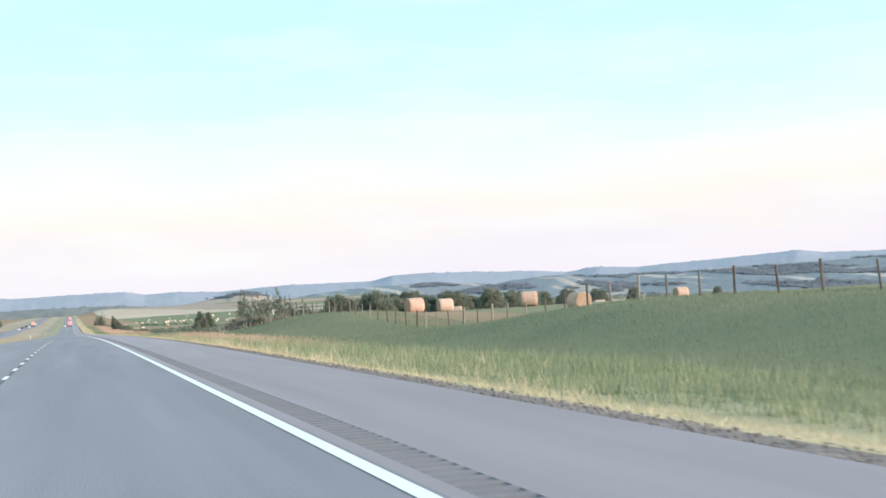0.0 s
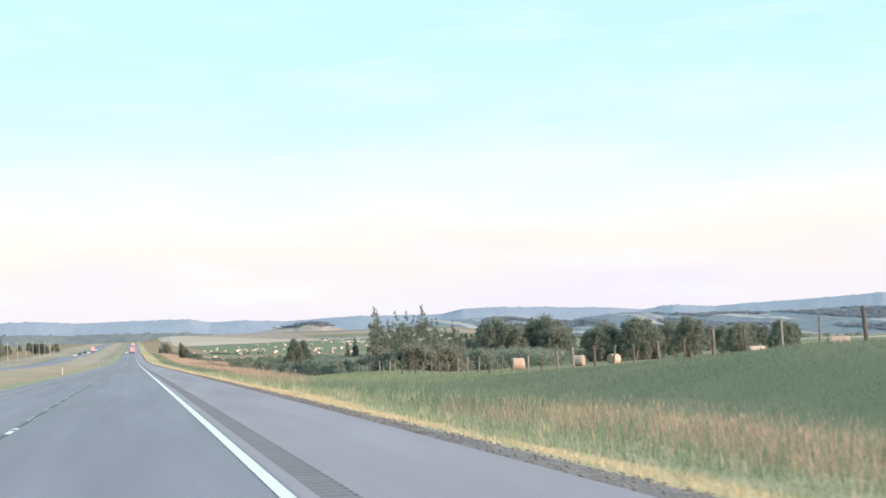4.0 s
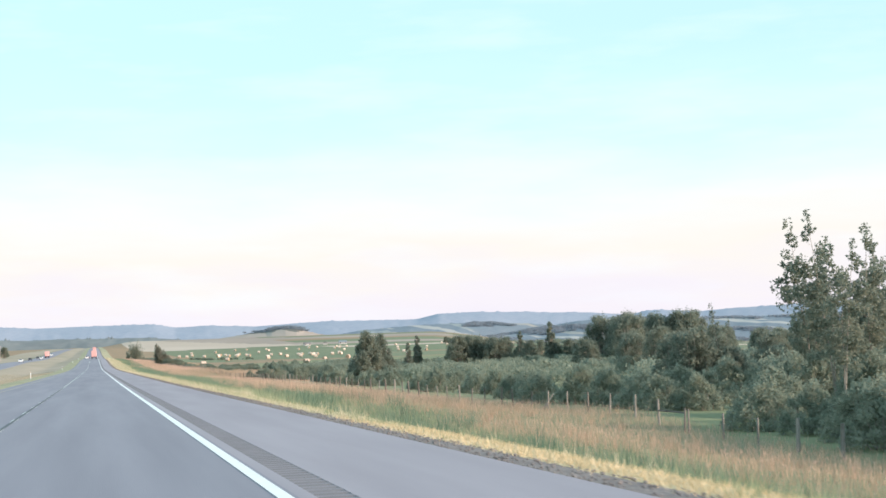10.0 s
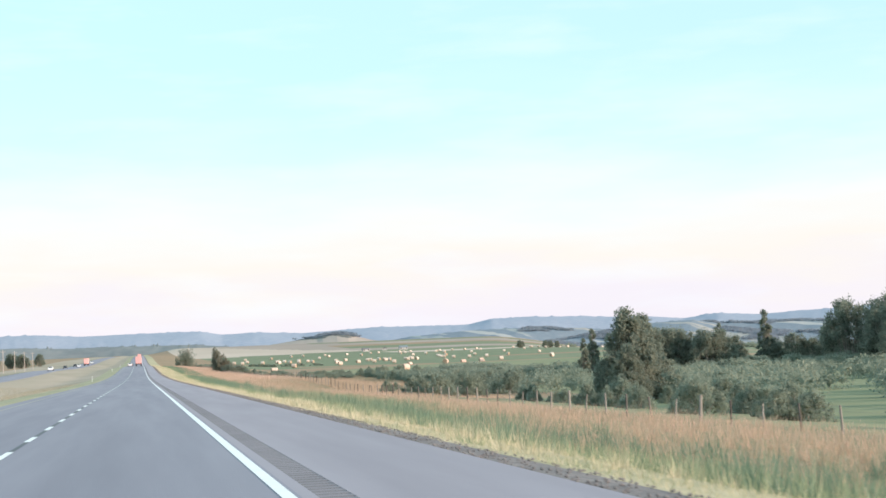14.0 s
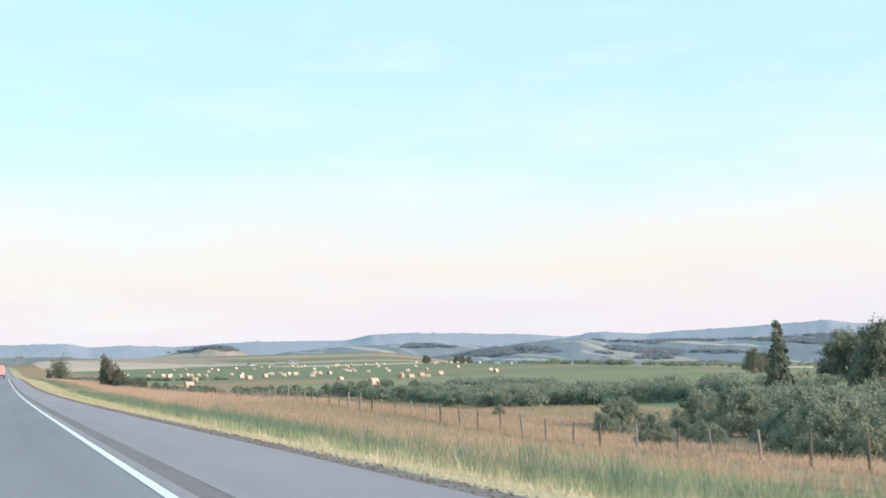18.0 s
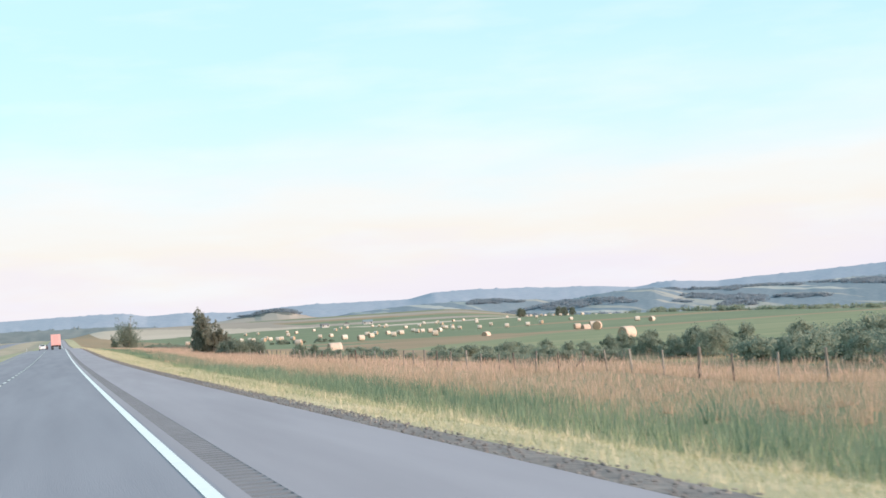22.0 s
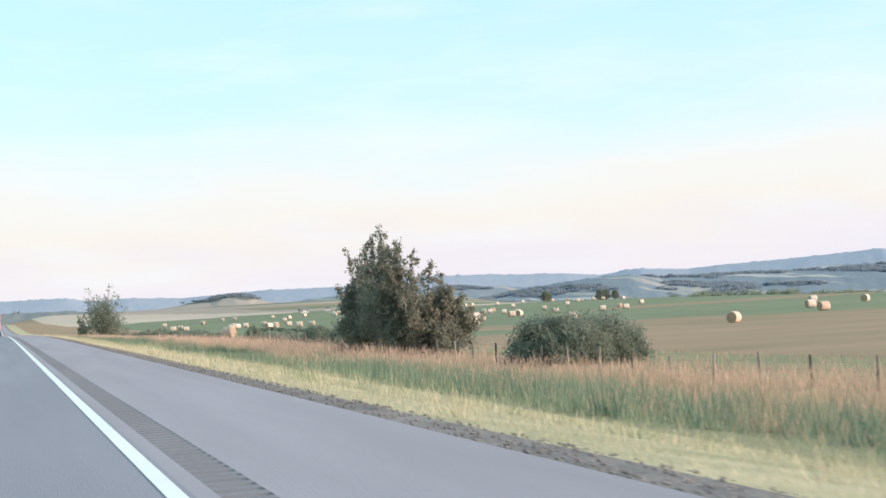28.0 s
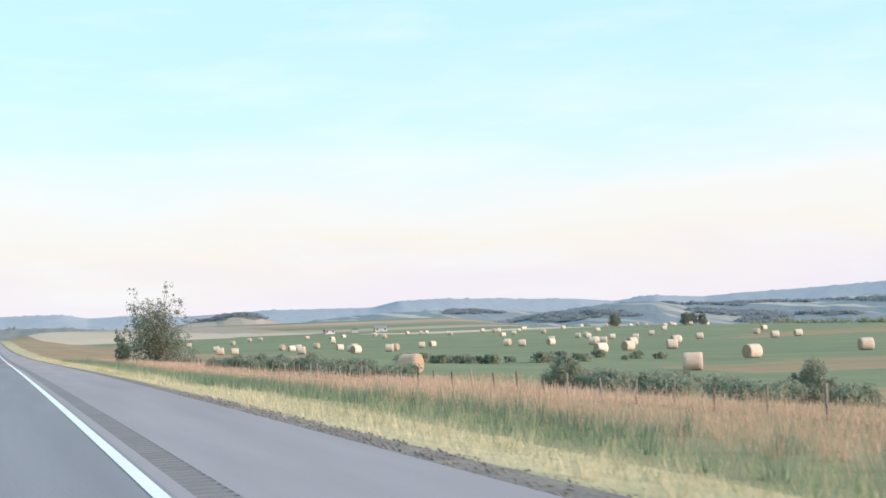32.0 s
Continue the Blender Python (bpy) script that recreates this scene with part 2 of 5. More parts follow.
# foliage made light blue-grey: the haze is in the leaf colour itself
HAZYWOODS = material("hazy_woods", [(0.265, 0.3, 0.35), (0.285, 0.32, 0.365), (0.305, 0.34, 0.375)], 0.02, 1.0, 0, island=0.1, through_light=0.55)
BROWN = material("brown_pasture", [(0.215, 0.195, 0.11), (0.31, 0.22, 0.135), (0.4, 0.255, 0.17)], 0.12, 0.95, 0.8, 1.5, stretch=(0.5, 1, 1))
OLIVE = material("olive_pasture", [(0.17, 0.2, 0.105), (0.225, 0.24, 0.13), (0.31, 0.285, 0.165)], 0.12, 0.95, 0.8, 1.5, stretch=(0.5, 1, 1))
DRY = material("median_grass", [(0.28, 0.26, 0.185), (0.385, 0.32, 0.24), (0.47, 0.375, 0.295)], 0.08, 0.95, 0.4, 1.2, stretch=(1, 0.2, 1))
HEATH = material("dry_slope", [(0.27, 0.23, 0.19), (0.36, 0.29, 0.24), (0.44, 0.36, 0.3)], 0.02, 0.95, 0.4, 1.0, stretch=(0.3, 0.1, 1))
POLE = material("pale_pole_wood", [(0.36, 0.33, 0.3), (0.5, 0.46, 0.42)], 3.0, 0.9, 0.3, 20, stretch=(1, 1, 0.2))
TAR = material("crack_sealant", [(0.05, 0.05, 0.055), (0.08, 0.08, 0.085)], 3.0, 0.5)
POPLAR = material("grey_poplar_leaf", [(0.215, 0.225, 0.185), (0.28, 0.28, 0.23), (0.345, 0.33, 0.265)], 0.6, 0.9, island=0.4, through_light=0.6)
LEAF = material("poplar_leaf", [(0.195, 0.23, 0.19), (0.245, 0.275, 0.22), (0.305, 0.32, 0.25)], 0.6, 0.9, island=0.35, through_light=0.58)
SHRUB = material("willow_leaf", [(0.245, 0.29, 0.235), (0.295, 0.335, 0.265), (0.355, 0.375, 0.29)], 0.25, 0.92, island=0.3, through_light=0.58)
TANSHRUB = material("dry_leaf", [(0.23, 0.235, 0.19), (0.28, 0.278, 0.22), (0.335, 0.317, 0.25)], 0.25, 0.8, island=0.35, through_light=0.5)
BARK = material("pale_bark", [(0.22, 0.19, 0.165), (0.42, 0.38, 0.33)], 3.0, 0.9, 0.4, 12)
HAY = material("rolled_hay", [(0.49, 0.34, 0.265), (0.62, 0.45, 0.36), (0.71, 0.54, 0.45)], 9.0, 0.95, 0.8, 30, coarse="object", objrand=0.3)
# same hay as the near bales, paled in colour for distance haze and bright light
HAYPALE = material("hazed_hay", [(0.56, 0.45, 0.36), (0.68, 0.56, 0.47), (0.76, 0.65, 0.56)], 9.0, 0.95, 0.8, 30, coarse="object", objrand=0.3)
# ends coloured darker than the roll to paint in their shade
HAYEND = material("hay_end", [(0.31, 0.225, 0.155), (0.47, 0.35, 0.25)], 9.0, 0.95, 0.8, 30, coarse="object")
POST = material("grey_wood", [(0.1, 0.085, 0.075), (0.19, 0.165, 0.145), (0.31, 0.28, 0.25)], 6.0, 0.9, 0.5, 20, objrand=0.45, stretch=(1, 1, 0.2))
WIRE = material("fence_wire", [(0.2, 0.2, 0.2), (0.3, 0.29, 0.28)], 5.0, 0.6, metal=0.6)
VERGE = material("verge_turf", [(0.27, 0.27, 0.155), (0.385, 0.355, 0.225), (0.5, 0.445, 0.3)], 0.6, 0.95, 0.5, 10)
PALE = material("pale_green_grass", [(0.28, 0.305, 0.175), (0.38, 0.385, 0.23), (0.5, 0.47, 0.31)], 0.3, 0.9, island=0.5, through_light=0.3)
STRAW = material("golden_straw", [(0.52, 0.405, 0.24), (0.64, 0.5, 0.31), (0.74, 0.6, 0.39)], 0.5, 0.9, island=0.25, through_light=0.2)
MOWN = material("mown_dry_grass", [(0.44, 0.405, 0.275), (0.565, 0.505, 0.36), (0.68, 0.6, 0.45)], 0.5, 0.9, island=0.25, through_light=0.2)
GREEN = material("ditch_grass", [(0.2, 0.26, 0.165), (0.275, 0.325, 0.2), (0.375, 0.405, 0.255)], 0.12, 0.85, island=0.35, through_light=0.3)
CLUMP = material("green_clump_blade", [(0.125, 0.2, 0.145), (0.17, 0.245, 0.175), (0.25, 0.315, 0.215)], 0.12, 0.85, island=0.35, through_light=0.3)
SEED = material("seed_grass", [(0.39, 0.31, 0.22), (0.51, 0.38, 0.275), (0.61, 0.44, 0.335)], 0.1, 0.9, island=0.3, through_light=0.45)

HEADS = material("seed_head", [(0.56, 0.375, 0.285), (0.68, 0.455, 0.36), (0.77, 0.535, 0.435)], 0.1, 0.9, island=0.3, through_light=0.4)
BERM = material("bank_grass", [(0.15, 0.205, 0.145), (0.195, 0.245, 0.17), (0.26, 0.29, 0.2)], 0.08, 0.85, island=0.25, through_light=0.4)
MEDIAN = material("median_blades", [(0.29, 0.28, 0.2), (0.38, 0.345, 0.265), (0.47, 0.41, 0.325)], 0.1, 0.9, island=0.4, through_light=0.3)
TRAILER = material("pink_trailer", [(0.72, 0.38, 0.36), (0.8, 0.45, 0.42)], 1.2, 0.45, coarse="object")
STEEL = material("dull_steel", [(0.35, 0.35, 0.36), (0.5, 0.5, 0.51)], 4.0, 0.4, metal=0.8, coarse="object")
TYRE = material("black_rubber", [(0.02, 0.02, 0.021), (0.045, 0.045, 0.046)], 6.0, 0.85, coarse="object")
RED = material("red_lens", [(0.4, 0.03, 0.02), (0.5, 0.05, 0.03)], 6.0, 0.25, coarse="object")
AMBER = material("amber_lens", [(0.4, 0.2, 0.05), (0.5, 0.26, 0.08)], 6.0, 0.4, coarse="object")
GLASS = material("tinted_glass", [(0.02, 0.022, 0.025), (0.035, 0.038, 0.042)], 1.0, 0.08, spec=0.6, coarse="object")
HEADLAMP = material("clear_lens", [(0.6, 0.6, 0.6), (0.75, 0.75, 0.75)], 4.0, 0.15, coarse="object")
CARWHITE = material("white_paint", [(0.7, 0.7, 0.7), (0.8, 0.8, 0.8)], 1.5, 0.35, spec=0.5, coarse="object")
CARDARK = material("dark_paint", [(0.03, 0.033, 0.04), (0.05, 0.055, 0.065)], 1.5, 0.3, spec=0.5, coarse="object")
ROOF = material("grey_shingle", [(0.14, 0.14, 0.15), (0.24, 0.24, 0.25)], 2.0, 0.9, 0.4, 10, coarse="object")
BARN = material("pale_metal_wall", [(0.42, 0.41, 0.4), (0.52, 0.5, 0.48)], 0.8, 0.6, coarse="object")


# ---------------------------------------------------------------- lie of the land
ROAD_Y = [-200, -120, -40, 0, 40, 80, 120, 160, 200, 240, 280, 320, 360, 400, 440, 480, 520, 560, 600, 640, 680, 720, 760, 800, 840, 880, 920, 960, 1000, 1040, 1080, 1120, 1200, 1300, 1400, 1500, 1600, 1700, 1800, 1900, 2000, 2600, 5000]
ROAD_Z = [-1.09, -0.61, -0.13, 0.11, 0.34, 0.5, 0.5, 0.43, 0.31, 0.19, 0.06, -0.05, -0.16, -0.28, -0.35, -0.38, -0.42, -0.45, -0.52, -0.53, -0.52, -0.41, -0.2, 0.04, 0.37, 0.86, 1.35, 1.83, 2.28, 2.57, 2.78, 2.94, 3.43, 4.34, 5.53, 6.92, 8.43, 10, 11.53, 12.97, 14.23, 21.13, 48.73]
_yg = np.arange(-200, 5001, 5.0)
_zg = np.interp(_yg, ROAD_Y, ROAD_Z)
for _ in range(3):                        # rounded grade changes
    _zg[6:-6] = np.convolve(_zg, np.ones(13) / 13, "valid")
# height of the ground at the fence above the road, along the road
FENCE_Y = [-60, 50, 68, 76, 84, 90, 96, 115, 124, 136, 144, 156, 172, 180, 190, 198, 206, 215, 227, 246, 262, 276, 283, 293, 303, 318, 335, 360, 377,
           386, 408, 457, 494, 560, 630, 649, 660, 672, 688, 706, 736, 751, 770, 796, 875, 905, 921, 1010, 1250]
FENCE_Z = [0.33, 0.62, 0.68, 0.48, 0.18, -0.22, -0.42, -0.77, -0.62, -0.12, 0.37, 0.92, 0.93, 0.88, 0.38, 0.18, -0.12, -0.28, -0.78, -0.8, -1.06, -1.42, -1.17, -1.02, -1.47, -2.47,
           -3.11, -3.14, -2.82, -2.21, -2.39, -2.27, -2.22, -2.36, -2.46, -2.06, -1.76, -1.61, -1.31, -1.07, -1.73, -1.49, -1.89, -1.78, -2.21, -2.37, -2.65, -2.2, -2.3]
FIELD_Y = [-60, 100, 143, 180, 215, 300, 362, 450, 650, 800, 900, 960, 1087, 1130, 1180, 1250, 1310, 1400, 1690, 1800]
FIELD_Z = [.9, .2, .1, .7, .5, -1.8, -2.6, -3.4, -4.0, -3.4, -1.7, -1.3, -.2, .6, 1.2, 1.8, 2.5, 2.9, 5.5, 7.0]


def road_z(y):
    return np.interp(y, _yg, _zg)


def smooth(t):
    t = np.clip(t, 0, 1)
    return t * t * (3 - 2 * t)


def land(x, y):
    """Height of the ground, without the road's own crust; x and y may be arrays."""
    x, y = np.asarray(x, float), np.asarray(y, float)
    r = road_z(y)
    f = r + np.interp(y, FENCE_Y, FENCE_Z)
    berm = smooth((300 - y) / 60)
    ditch = r - 1.55 + 0.6 * berm + 0.1 * np.sin(y * 0.05) - 0.5 * smooth((y - 305) / 25) * smooth((400 - y) / 25)
    far = np.where(y < 1800, np.interp(y, FIELD_Y, FIELD_Z), 7.0)
    far = np.where(y > 1800, 7 + 26 * np.clip((y - 1800) / 1150, 0, 1) ** 1.4 + 0.006 * np.clip(y - 2950, 0, None), far)
    dip = smooth((y - 1000) / 80) * smooth((1700 - y) / 250)
    far = far - dip * np.interp(x, [42, 60, 110, 170], [0, 1.0, 1.7, 2.2])
    # the land falls away into a valley to the right of the hay field
    ahead = np.maximum(y - 600, 50)
    bearing = np.degrees(np.arctan2(x, ahead))
    rise = np.interp(bearing, [14, 17, 20, 23, 26, 30, 40], [0.5, 0.28, 0.14, -0.03, -0.24, -0.5, -0.6])
    valley = 0.7 + np.minimum(np.hypot(x, ahead), 1000) * np.tan(np.radians(rise))
    side = smooth((bearing - 13) / 5) * smooth((y - 650) / 150)
    far = far * (1 - side) + np.minimum(far, valley) * side
    z = r + np.interp(x, [4.16, 4.36, 5.0, 7.5], [-0.02, -0.06, -0.1, -0.55])
    z = np.where(x > 7.5, (r - 0.55) + (ditch + 0.3 - r + 0.55) * np.clip((x - 7.5) / 3.5, 0, 1), z)
    z = np.where(x > 11, ditch + 0.3 * (1 - smooth((x - 11) / 3)), z)
    z = np.where(x > 14, ditch + (f - ditch) * smooth((x - 14) / 12), z)
    z = np.where(x > 26, f + (far - f) * smooth((x - 26) / 16), z)
    left = r + np.interp(x, [-60, -46, -40, -26, -16, -6.0], [-0.4, -0.7, -0.1, -0.1, -0.9, 0])
    leftfar = r - 0.5
    left = np.where(x < -46, left + (leftfar - left) * smooth((-46 - x) / 200), left)
    z = np.where(x < -6.0, left, z)
    on = (x >= -6.3) & (x <= 4.21)
    z = np.where(on, r - 0.12, z)
    blend = smooth((y - 1500) / 500)
    out = np.where((x > 4.21), z * (1 - blend) + (far * smooth((x - 5) / 60) + r * (1 - smooth((x - 5) / 60))) * blend, z)
    return out


def mesh_object(name, verts, faces, mat, smooth_shade=True, parent=None):
    me = bpy.data.meshes.new(name)
    me.from_pydata([tuple(v) for v in verts], [], [tuple(f) for f in faces])
    for m in (mat if isinstance(mat, (list, tuple)) else [mat]):
        me.materials.append(m)
    if smooth_shade:
        me.polygons.foreach_set("use_smooth", [True] * len(me.polygons))
    me.update()
    ob = new(name, me)
    ob.parent = parent
    return ob


def part(name, bm, mat, parent, label="", smooth_shade=False):
    me = bpy.data.meshes.new(name)
    if smooth_shade:
        for f in bm.faces:
            f.smooth = True
    bm.to_mesh(me)
    bm.free()
    for m in (mat if isinstance(mat, (list, tuple)) else [mat]):
        me.materials.append(m)
    ob = new(name, me)
    ob.parent = parent
    if label:
        ob["label"] = label
    return ob


def grid_object(name, xs, ys, zf, mat):
    X, Y = np.meshgrid(xs, ys)
    Z = zf(X, Y)
    v = np.stack([X.ravel(), Y.ravel(), Z.ravel()], 1)
    nx, ny = len(xs), len(ys)
    i = np.arange(nx * ny).reshape(ny, nx)
    f = np.stack([i[:-1, :-1], i[:-1, 1:], i[1:, 1:], i[1:, :-1]], -1).reshape(-1, 4)
    return mesh_object(name, v, f, mat)


ys_near = np.arange(-120, 1300, 4.0)
ys_far = np.concatenate([ys_near, np.arange(1300, 2000, 12.5), np.arange(2000, 4981, 40.0)])
xs_all = np.concatenate([np.arange(-1500, -100, 60), np.arange(-100, -48, 8), np.arange(-48, -8, 2), [-7.2, -6.6, -6.3],
                         np.arange(-6, 4, 1.5), [4.16, 4.24, 4.5, 4.8, 5.1, 5.35, 5.8, 6.4, 7.2], np.arange(8, 32, 1), np.arange(32, 60, 2), np.arange(60, 200, 7),
                         np.arange(200, 700, 20), np.arange(700, 3001, 60)])
ground = grid_object("ground", xs_all, ys_far, land, [GROUND, FIELD, STUBBLE, BROWN, DRY, VERGE, GRAVEL, HEATH, OLIVE])


def cover(x, y):
    """Which crop lies where: 0 rough grass, 1 green hay field, 2 pale stubble, 3 brown pasture, 4 dry verge."""
    k = np.zeros(len(x), int)
    wob = 8 * np.sin(x * 0.05) + 6 * np.sin(x * 0.017 + 1)
    k[(x > 27) & (y > 560)] = 3
    k[(x > 40) & (y < 330)] = 0
    k[(x > 26.5) & (x < 36 + wob * 0.4) & (y < 290)] = 3
    k[(x > 46 + wob * 0.3) & (y > 560) & (y < np.minimum(900 + (x - 46) * 1.7, 985) + wob * 0.6)] = 8
    k[(x > 27) & (x < 60) & (y > 300) & (y < 600)] = 8
    k[(x > 26) & (x < 37 + wob * 0.4) & (y > 850) & (y < 1110)] = 8
    k[(x > 36) & (y > 1062 + wob * 0.5 + np.clip(x - 42, 0, 80) * 0.75)] = 1
    k[((x - 100) / 30) ** 2 + ((y - 1124) / 22) ** 2 < 1 + 0.25 * np.sin(x * 0.21)] = 3
    k[(x > 60 + (y - 1100) * 0.5) & (y > 1250) & (np.abs((y - 0.25 * x) - 1350) < 45)] = 3
    k[(x > 240) & (y > 1830 + wob * 2) & (y < 2060 + wob)] = 2
    k[(x > 5) & (y > 1250) & (x < 60)] = 3
    k[(x > 42 + 10 * np.sin(y * 0.004)) & (y > 2080 + 0.6 * (x - 69)) & (y < 2950 - 4.5 * (x - 90))] = 2
    k[(x > -200) & (y > 2950 - 4.5 * (x - 90)) & (y > 2180)] = 7
    k[(x < 42) & (y > 1900)] = 3
    k[(x > 260) & (y > 2000 + wob * 3) & (np.sin(y * 0.013 + x * 0.002) > 0.1)] = 1
    k[(x > 260) & (y > 2400 + wob * 3) & (np.sin(y * 0.017 + x * 0.003) > 0.6)] = 3
    k[(x > 420 + 0.2 * y) & (y < 2000) & (np.sin(y * 0.008 + x * 0.003) > 0.45)] = 2
    k[(x > 5.1) & (x < np.where(y > 690, 11.5, 9.0))] = 5
    k[(x > 4.1) & (x < 5.1)] = 6
    k[(x < -7) & (x > -28)] = 4
    k[(x < -6.2) & (x > -10)] = 5
    k[(x < -39) & (x > -70)] = 4
    k[(x < -70) & (y > 600)] = 3
    k[(x < -180) & (y > 1150 + 0.2 * x) & (y < 1700 + 0.3 * x)] = 2
    return k


_c = np.zeros(len(ground.data.polygons) * 3)
ground.data.polygons.foreach_get("center", _c)
_c = _c.reshape(-1, 3)
ground.data.polygons.foreach_set("material_index", cover(_c[:, 0], _c[:, 1]))
tagged(ground, "rolling grassland and pasture beside the highway", "ground", kind="structure")


def ribbon(name, x0, x1, y0, y1, lift, mat, label, step=5.0, category="road", shape=None, thick=0.0, parent=None):
    """A strip along the road from x0 to x1."""
    ys = np.arange(y0, y1 + step * 0.5, step)
    xs = np.array([x0, x1]) if shape is None else np.array(shape)
    X, Y = np.meshgrid(xs, ys)
    Z = road_z(Y) + lift
    v = np.stack([X.ravel(), Y.ravel(), Z.ravel()], 1).tolist()
    nx = len(xs)
    i = np.arange(len(v)).reshape(len(ys), nx)
    f = np.stack([i[:-1, :-1], i[:-1, 1:], i[1:, 1:], i[1:, :-1]], -1).reshape(-1, 4).tolist()
    if thick:
        n0 = len(v)
        v += [(p[0], p[1], p[2] - thick) for p in v]
        for col in (0, nx - 1):
            for k in range(len(ys) - 1):
                q = [i[k, col], i[k + 1, col], i[k + 1, col] + n0, i[k, col] + n0]
                f.append(q if col == 0 else q[::-1])
    ob = mesh_object(name, v, f, mat, False)
    if parent:
        ob.parent = parent
    else:
        tagged(ob, label, category, kind="structure")
    return ob


EDGE, DASH, LEFT = 1.46, -2.13, -5.35
road = ribbon("road", -6.1, 1.58, -120, 2600, 0.0, ASPHALT, "two-lane grey asphalt carriageway with worn surface", thick=0.3)
shoulder = ribbon("road_shoulder", 2.08, 4.28, -120, 2600, 0.0, SHOULDER, "wide paved highway shoulder, pale worn asphalt", thick=0.3)
edge_line = ribbon("edge_line", EDGE - 0.07, EDGE + 0.07, -120, 2600, 0.005, PAINT, "solid white painted edge line", category="marking")
ribbon("median_line", LEFT - 0.05, LEFT + 0.05, -120, 2600, 0.005, DULLPAINT, "solid dull yellowish painted line beside the median", category="marking")
ribbon("rumble_margin", 1.58, 1.73, -120, 2600, 0.0, SHOULDER, "pale asphalt between edge line and rumble strip")
opposite = ribbon("opposite_road", -38.5, -28.0, -120, 2600, -0.05, ASPHALT, "opposite carriageway beyond the grass median", thick=0.3)



# ---------------------------------------------------------------- far hills
def range_mesh(name, bearings, heights, origin, radius, depth, mat, rough, foot=0.0):
    """A range of hills: crest at given bearings and elevation angles from a point, with a slope towards the viewer."""
    rnd = np.random.RandomState(5)
    b = np.linspace(bearings[0], bearings[-1], 640)
    h = np.interp(b, bearings, heights)
    rows = 16
    v, f = [], []
    for k in range(rows + 1):
        t = k / rows
        for j, bb in enumerate(b):
            r = radius - depth * t
            x, y = origin[0] + math.sin(radians(bb)) * r, origin[1] + math.cos(radians(bb)) * r
            crest = 0.3 + radius * math.tan(radians(h[j]))
            n1 = noise.noise((x * 0.004, y * 0.004, 1.3)) + 0.5 * noise.noise((x * 0.013, y * 0.013, 4.1)) + 0.3 * noise.noise((x * 0.05, y * 0.05, 2.0))
            base = float(land(min(x, 2990), min(y, 4970))) - 8
            z = base + (crest - base) * (1 - smooth(t) ** 0.8) + n1 * rough * (0.25 + math.sin(math.pi * t)) + (2.6 * rough * max(0.0, noise.noise((bb * 4, 0.3, radius * 0.01)) + 0.15) * abs(noise.noise((bb * 37.3, 1.3, 0))) if k == 0 else 0)
            v.append((x, y, z))
    w = len(b)
    for k in range(rows):
        for j in range(w - 1):
            f.append((k * w + j, k * w + w + j, k * w + w + j + 1, k * w + j + 1))
    return mesh_object(name, v, f, mat)


RB = [-14, -4.76, -3.62, -2.08, -0.91, 0.82, 2.16, 2.93, 4.09, 5.86, 6.65, 8.65, 10.66, 11.88, 12.7, 14.34, 15.97, 18.42, 19.64, 20.87, 22.49,
      23.5, 24.91, 26.31, 27.5, 28.69, 29.65, 32.11, 38, 46]
RH = [1.35, 1.4, 1.42, 1.31, 1.32, 1.33, 1.32, 1.19, 1.22, 1.12, 1.15, 1.22, 1.19, 1.18, 1.35, 1.35, 1.28, 1.19, 1.06, 1.19, 1.08,
      1.13, 1.16, 1.22, 1.26, 1.33, 1.18, 1.1, 1.1, 1.0]
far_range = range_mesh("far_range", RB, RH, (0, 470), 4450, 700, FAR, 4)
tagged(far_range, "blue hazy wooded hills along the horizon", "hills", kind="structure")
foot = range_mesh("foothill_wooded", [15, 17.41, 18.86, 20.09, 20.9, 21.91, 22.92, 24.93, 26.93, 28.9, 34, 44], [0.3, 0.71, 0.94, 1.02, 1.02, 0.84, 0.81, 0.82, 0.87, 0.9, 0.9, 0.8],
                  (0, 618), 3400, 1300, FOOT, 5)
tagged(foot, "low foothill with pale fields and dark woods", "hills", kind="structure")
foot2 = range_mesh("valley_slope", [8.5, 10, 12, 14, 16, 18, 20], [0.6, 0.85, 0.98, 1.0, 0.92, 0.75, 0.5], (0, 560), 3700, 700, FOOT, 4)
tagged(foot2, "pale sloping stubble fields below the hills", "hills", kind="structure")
butte = range_mesh("butte", [2.4, 3.6, 5.1, 5.69, 6.3, 6.51, 7.02, 7.43, 7.7, 8.3, 9.4, 11], [0.45, 0.6, 0.8, 0.89, 0.95, 1.03, 1.1, 1.05, 0.92, 0.76, 0.6, 0.4], (0, 432), 3020, 420, BUTTE, 2.0)
tagged(butte, "small rounded dry butte with scrub on its top", "hill", kind="structure")
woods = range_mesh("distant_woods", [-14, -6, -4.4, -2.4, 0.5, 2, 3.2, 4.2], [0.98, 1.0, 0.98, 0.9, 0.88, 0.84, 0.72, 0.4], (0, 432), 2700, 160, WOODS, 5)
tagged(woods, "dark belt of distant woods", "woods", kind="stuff")


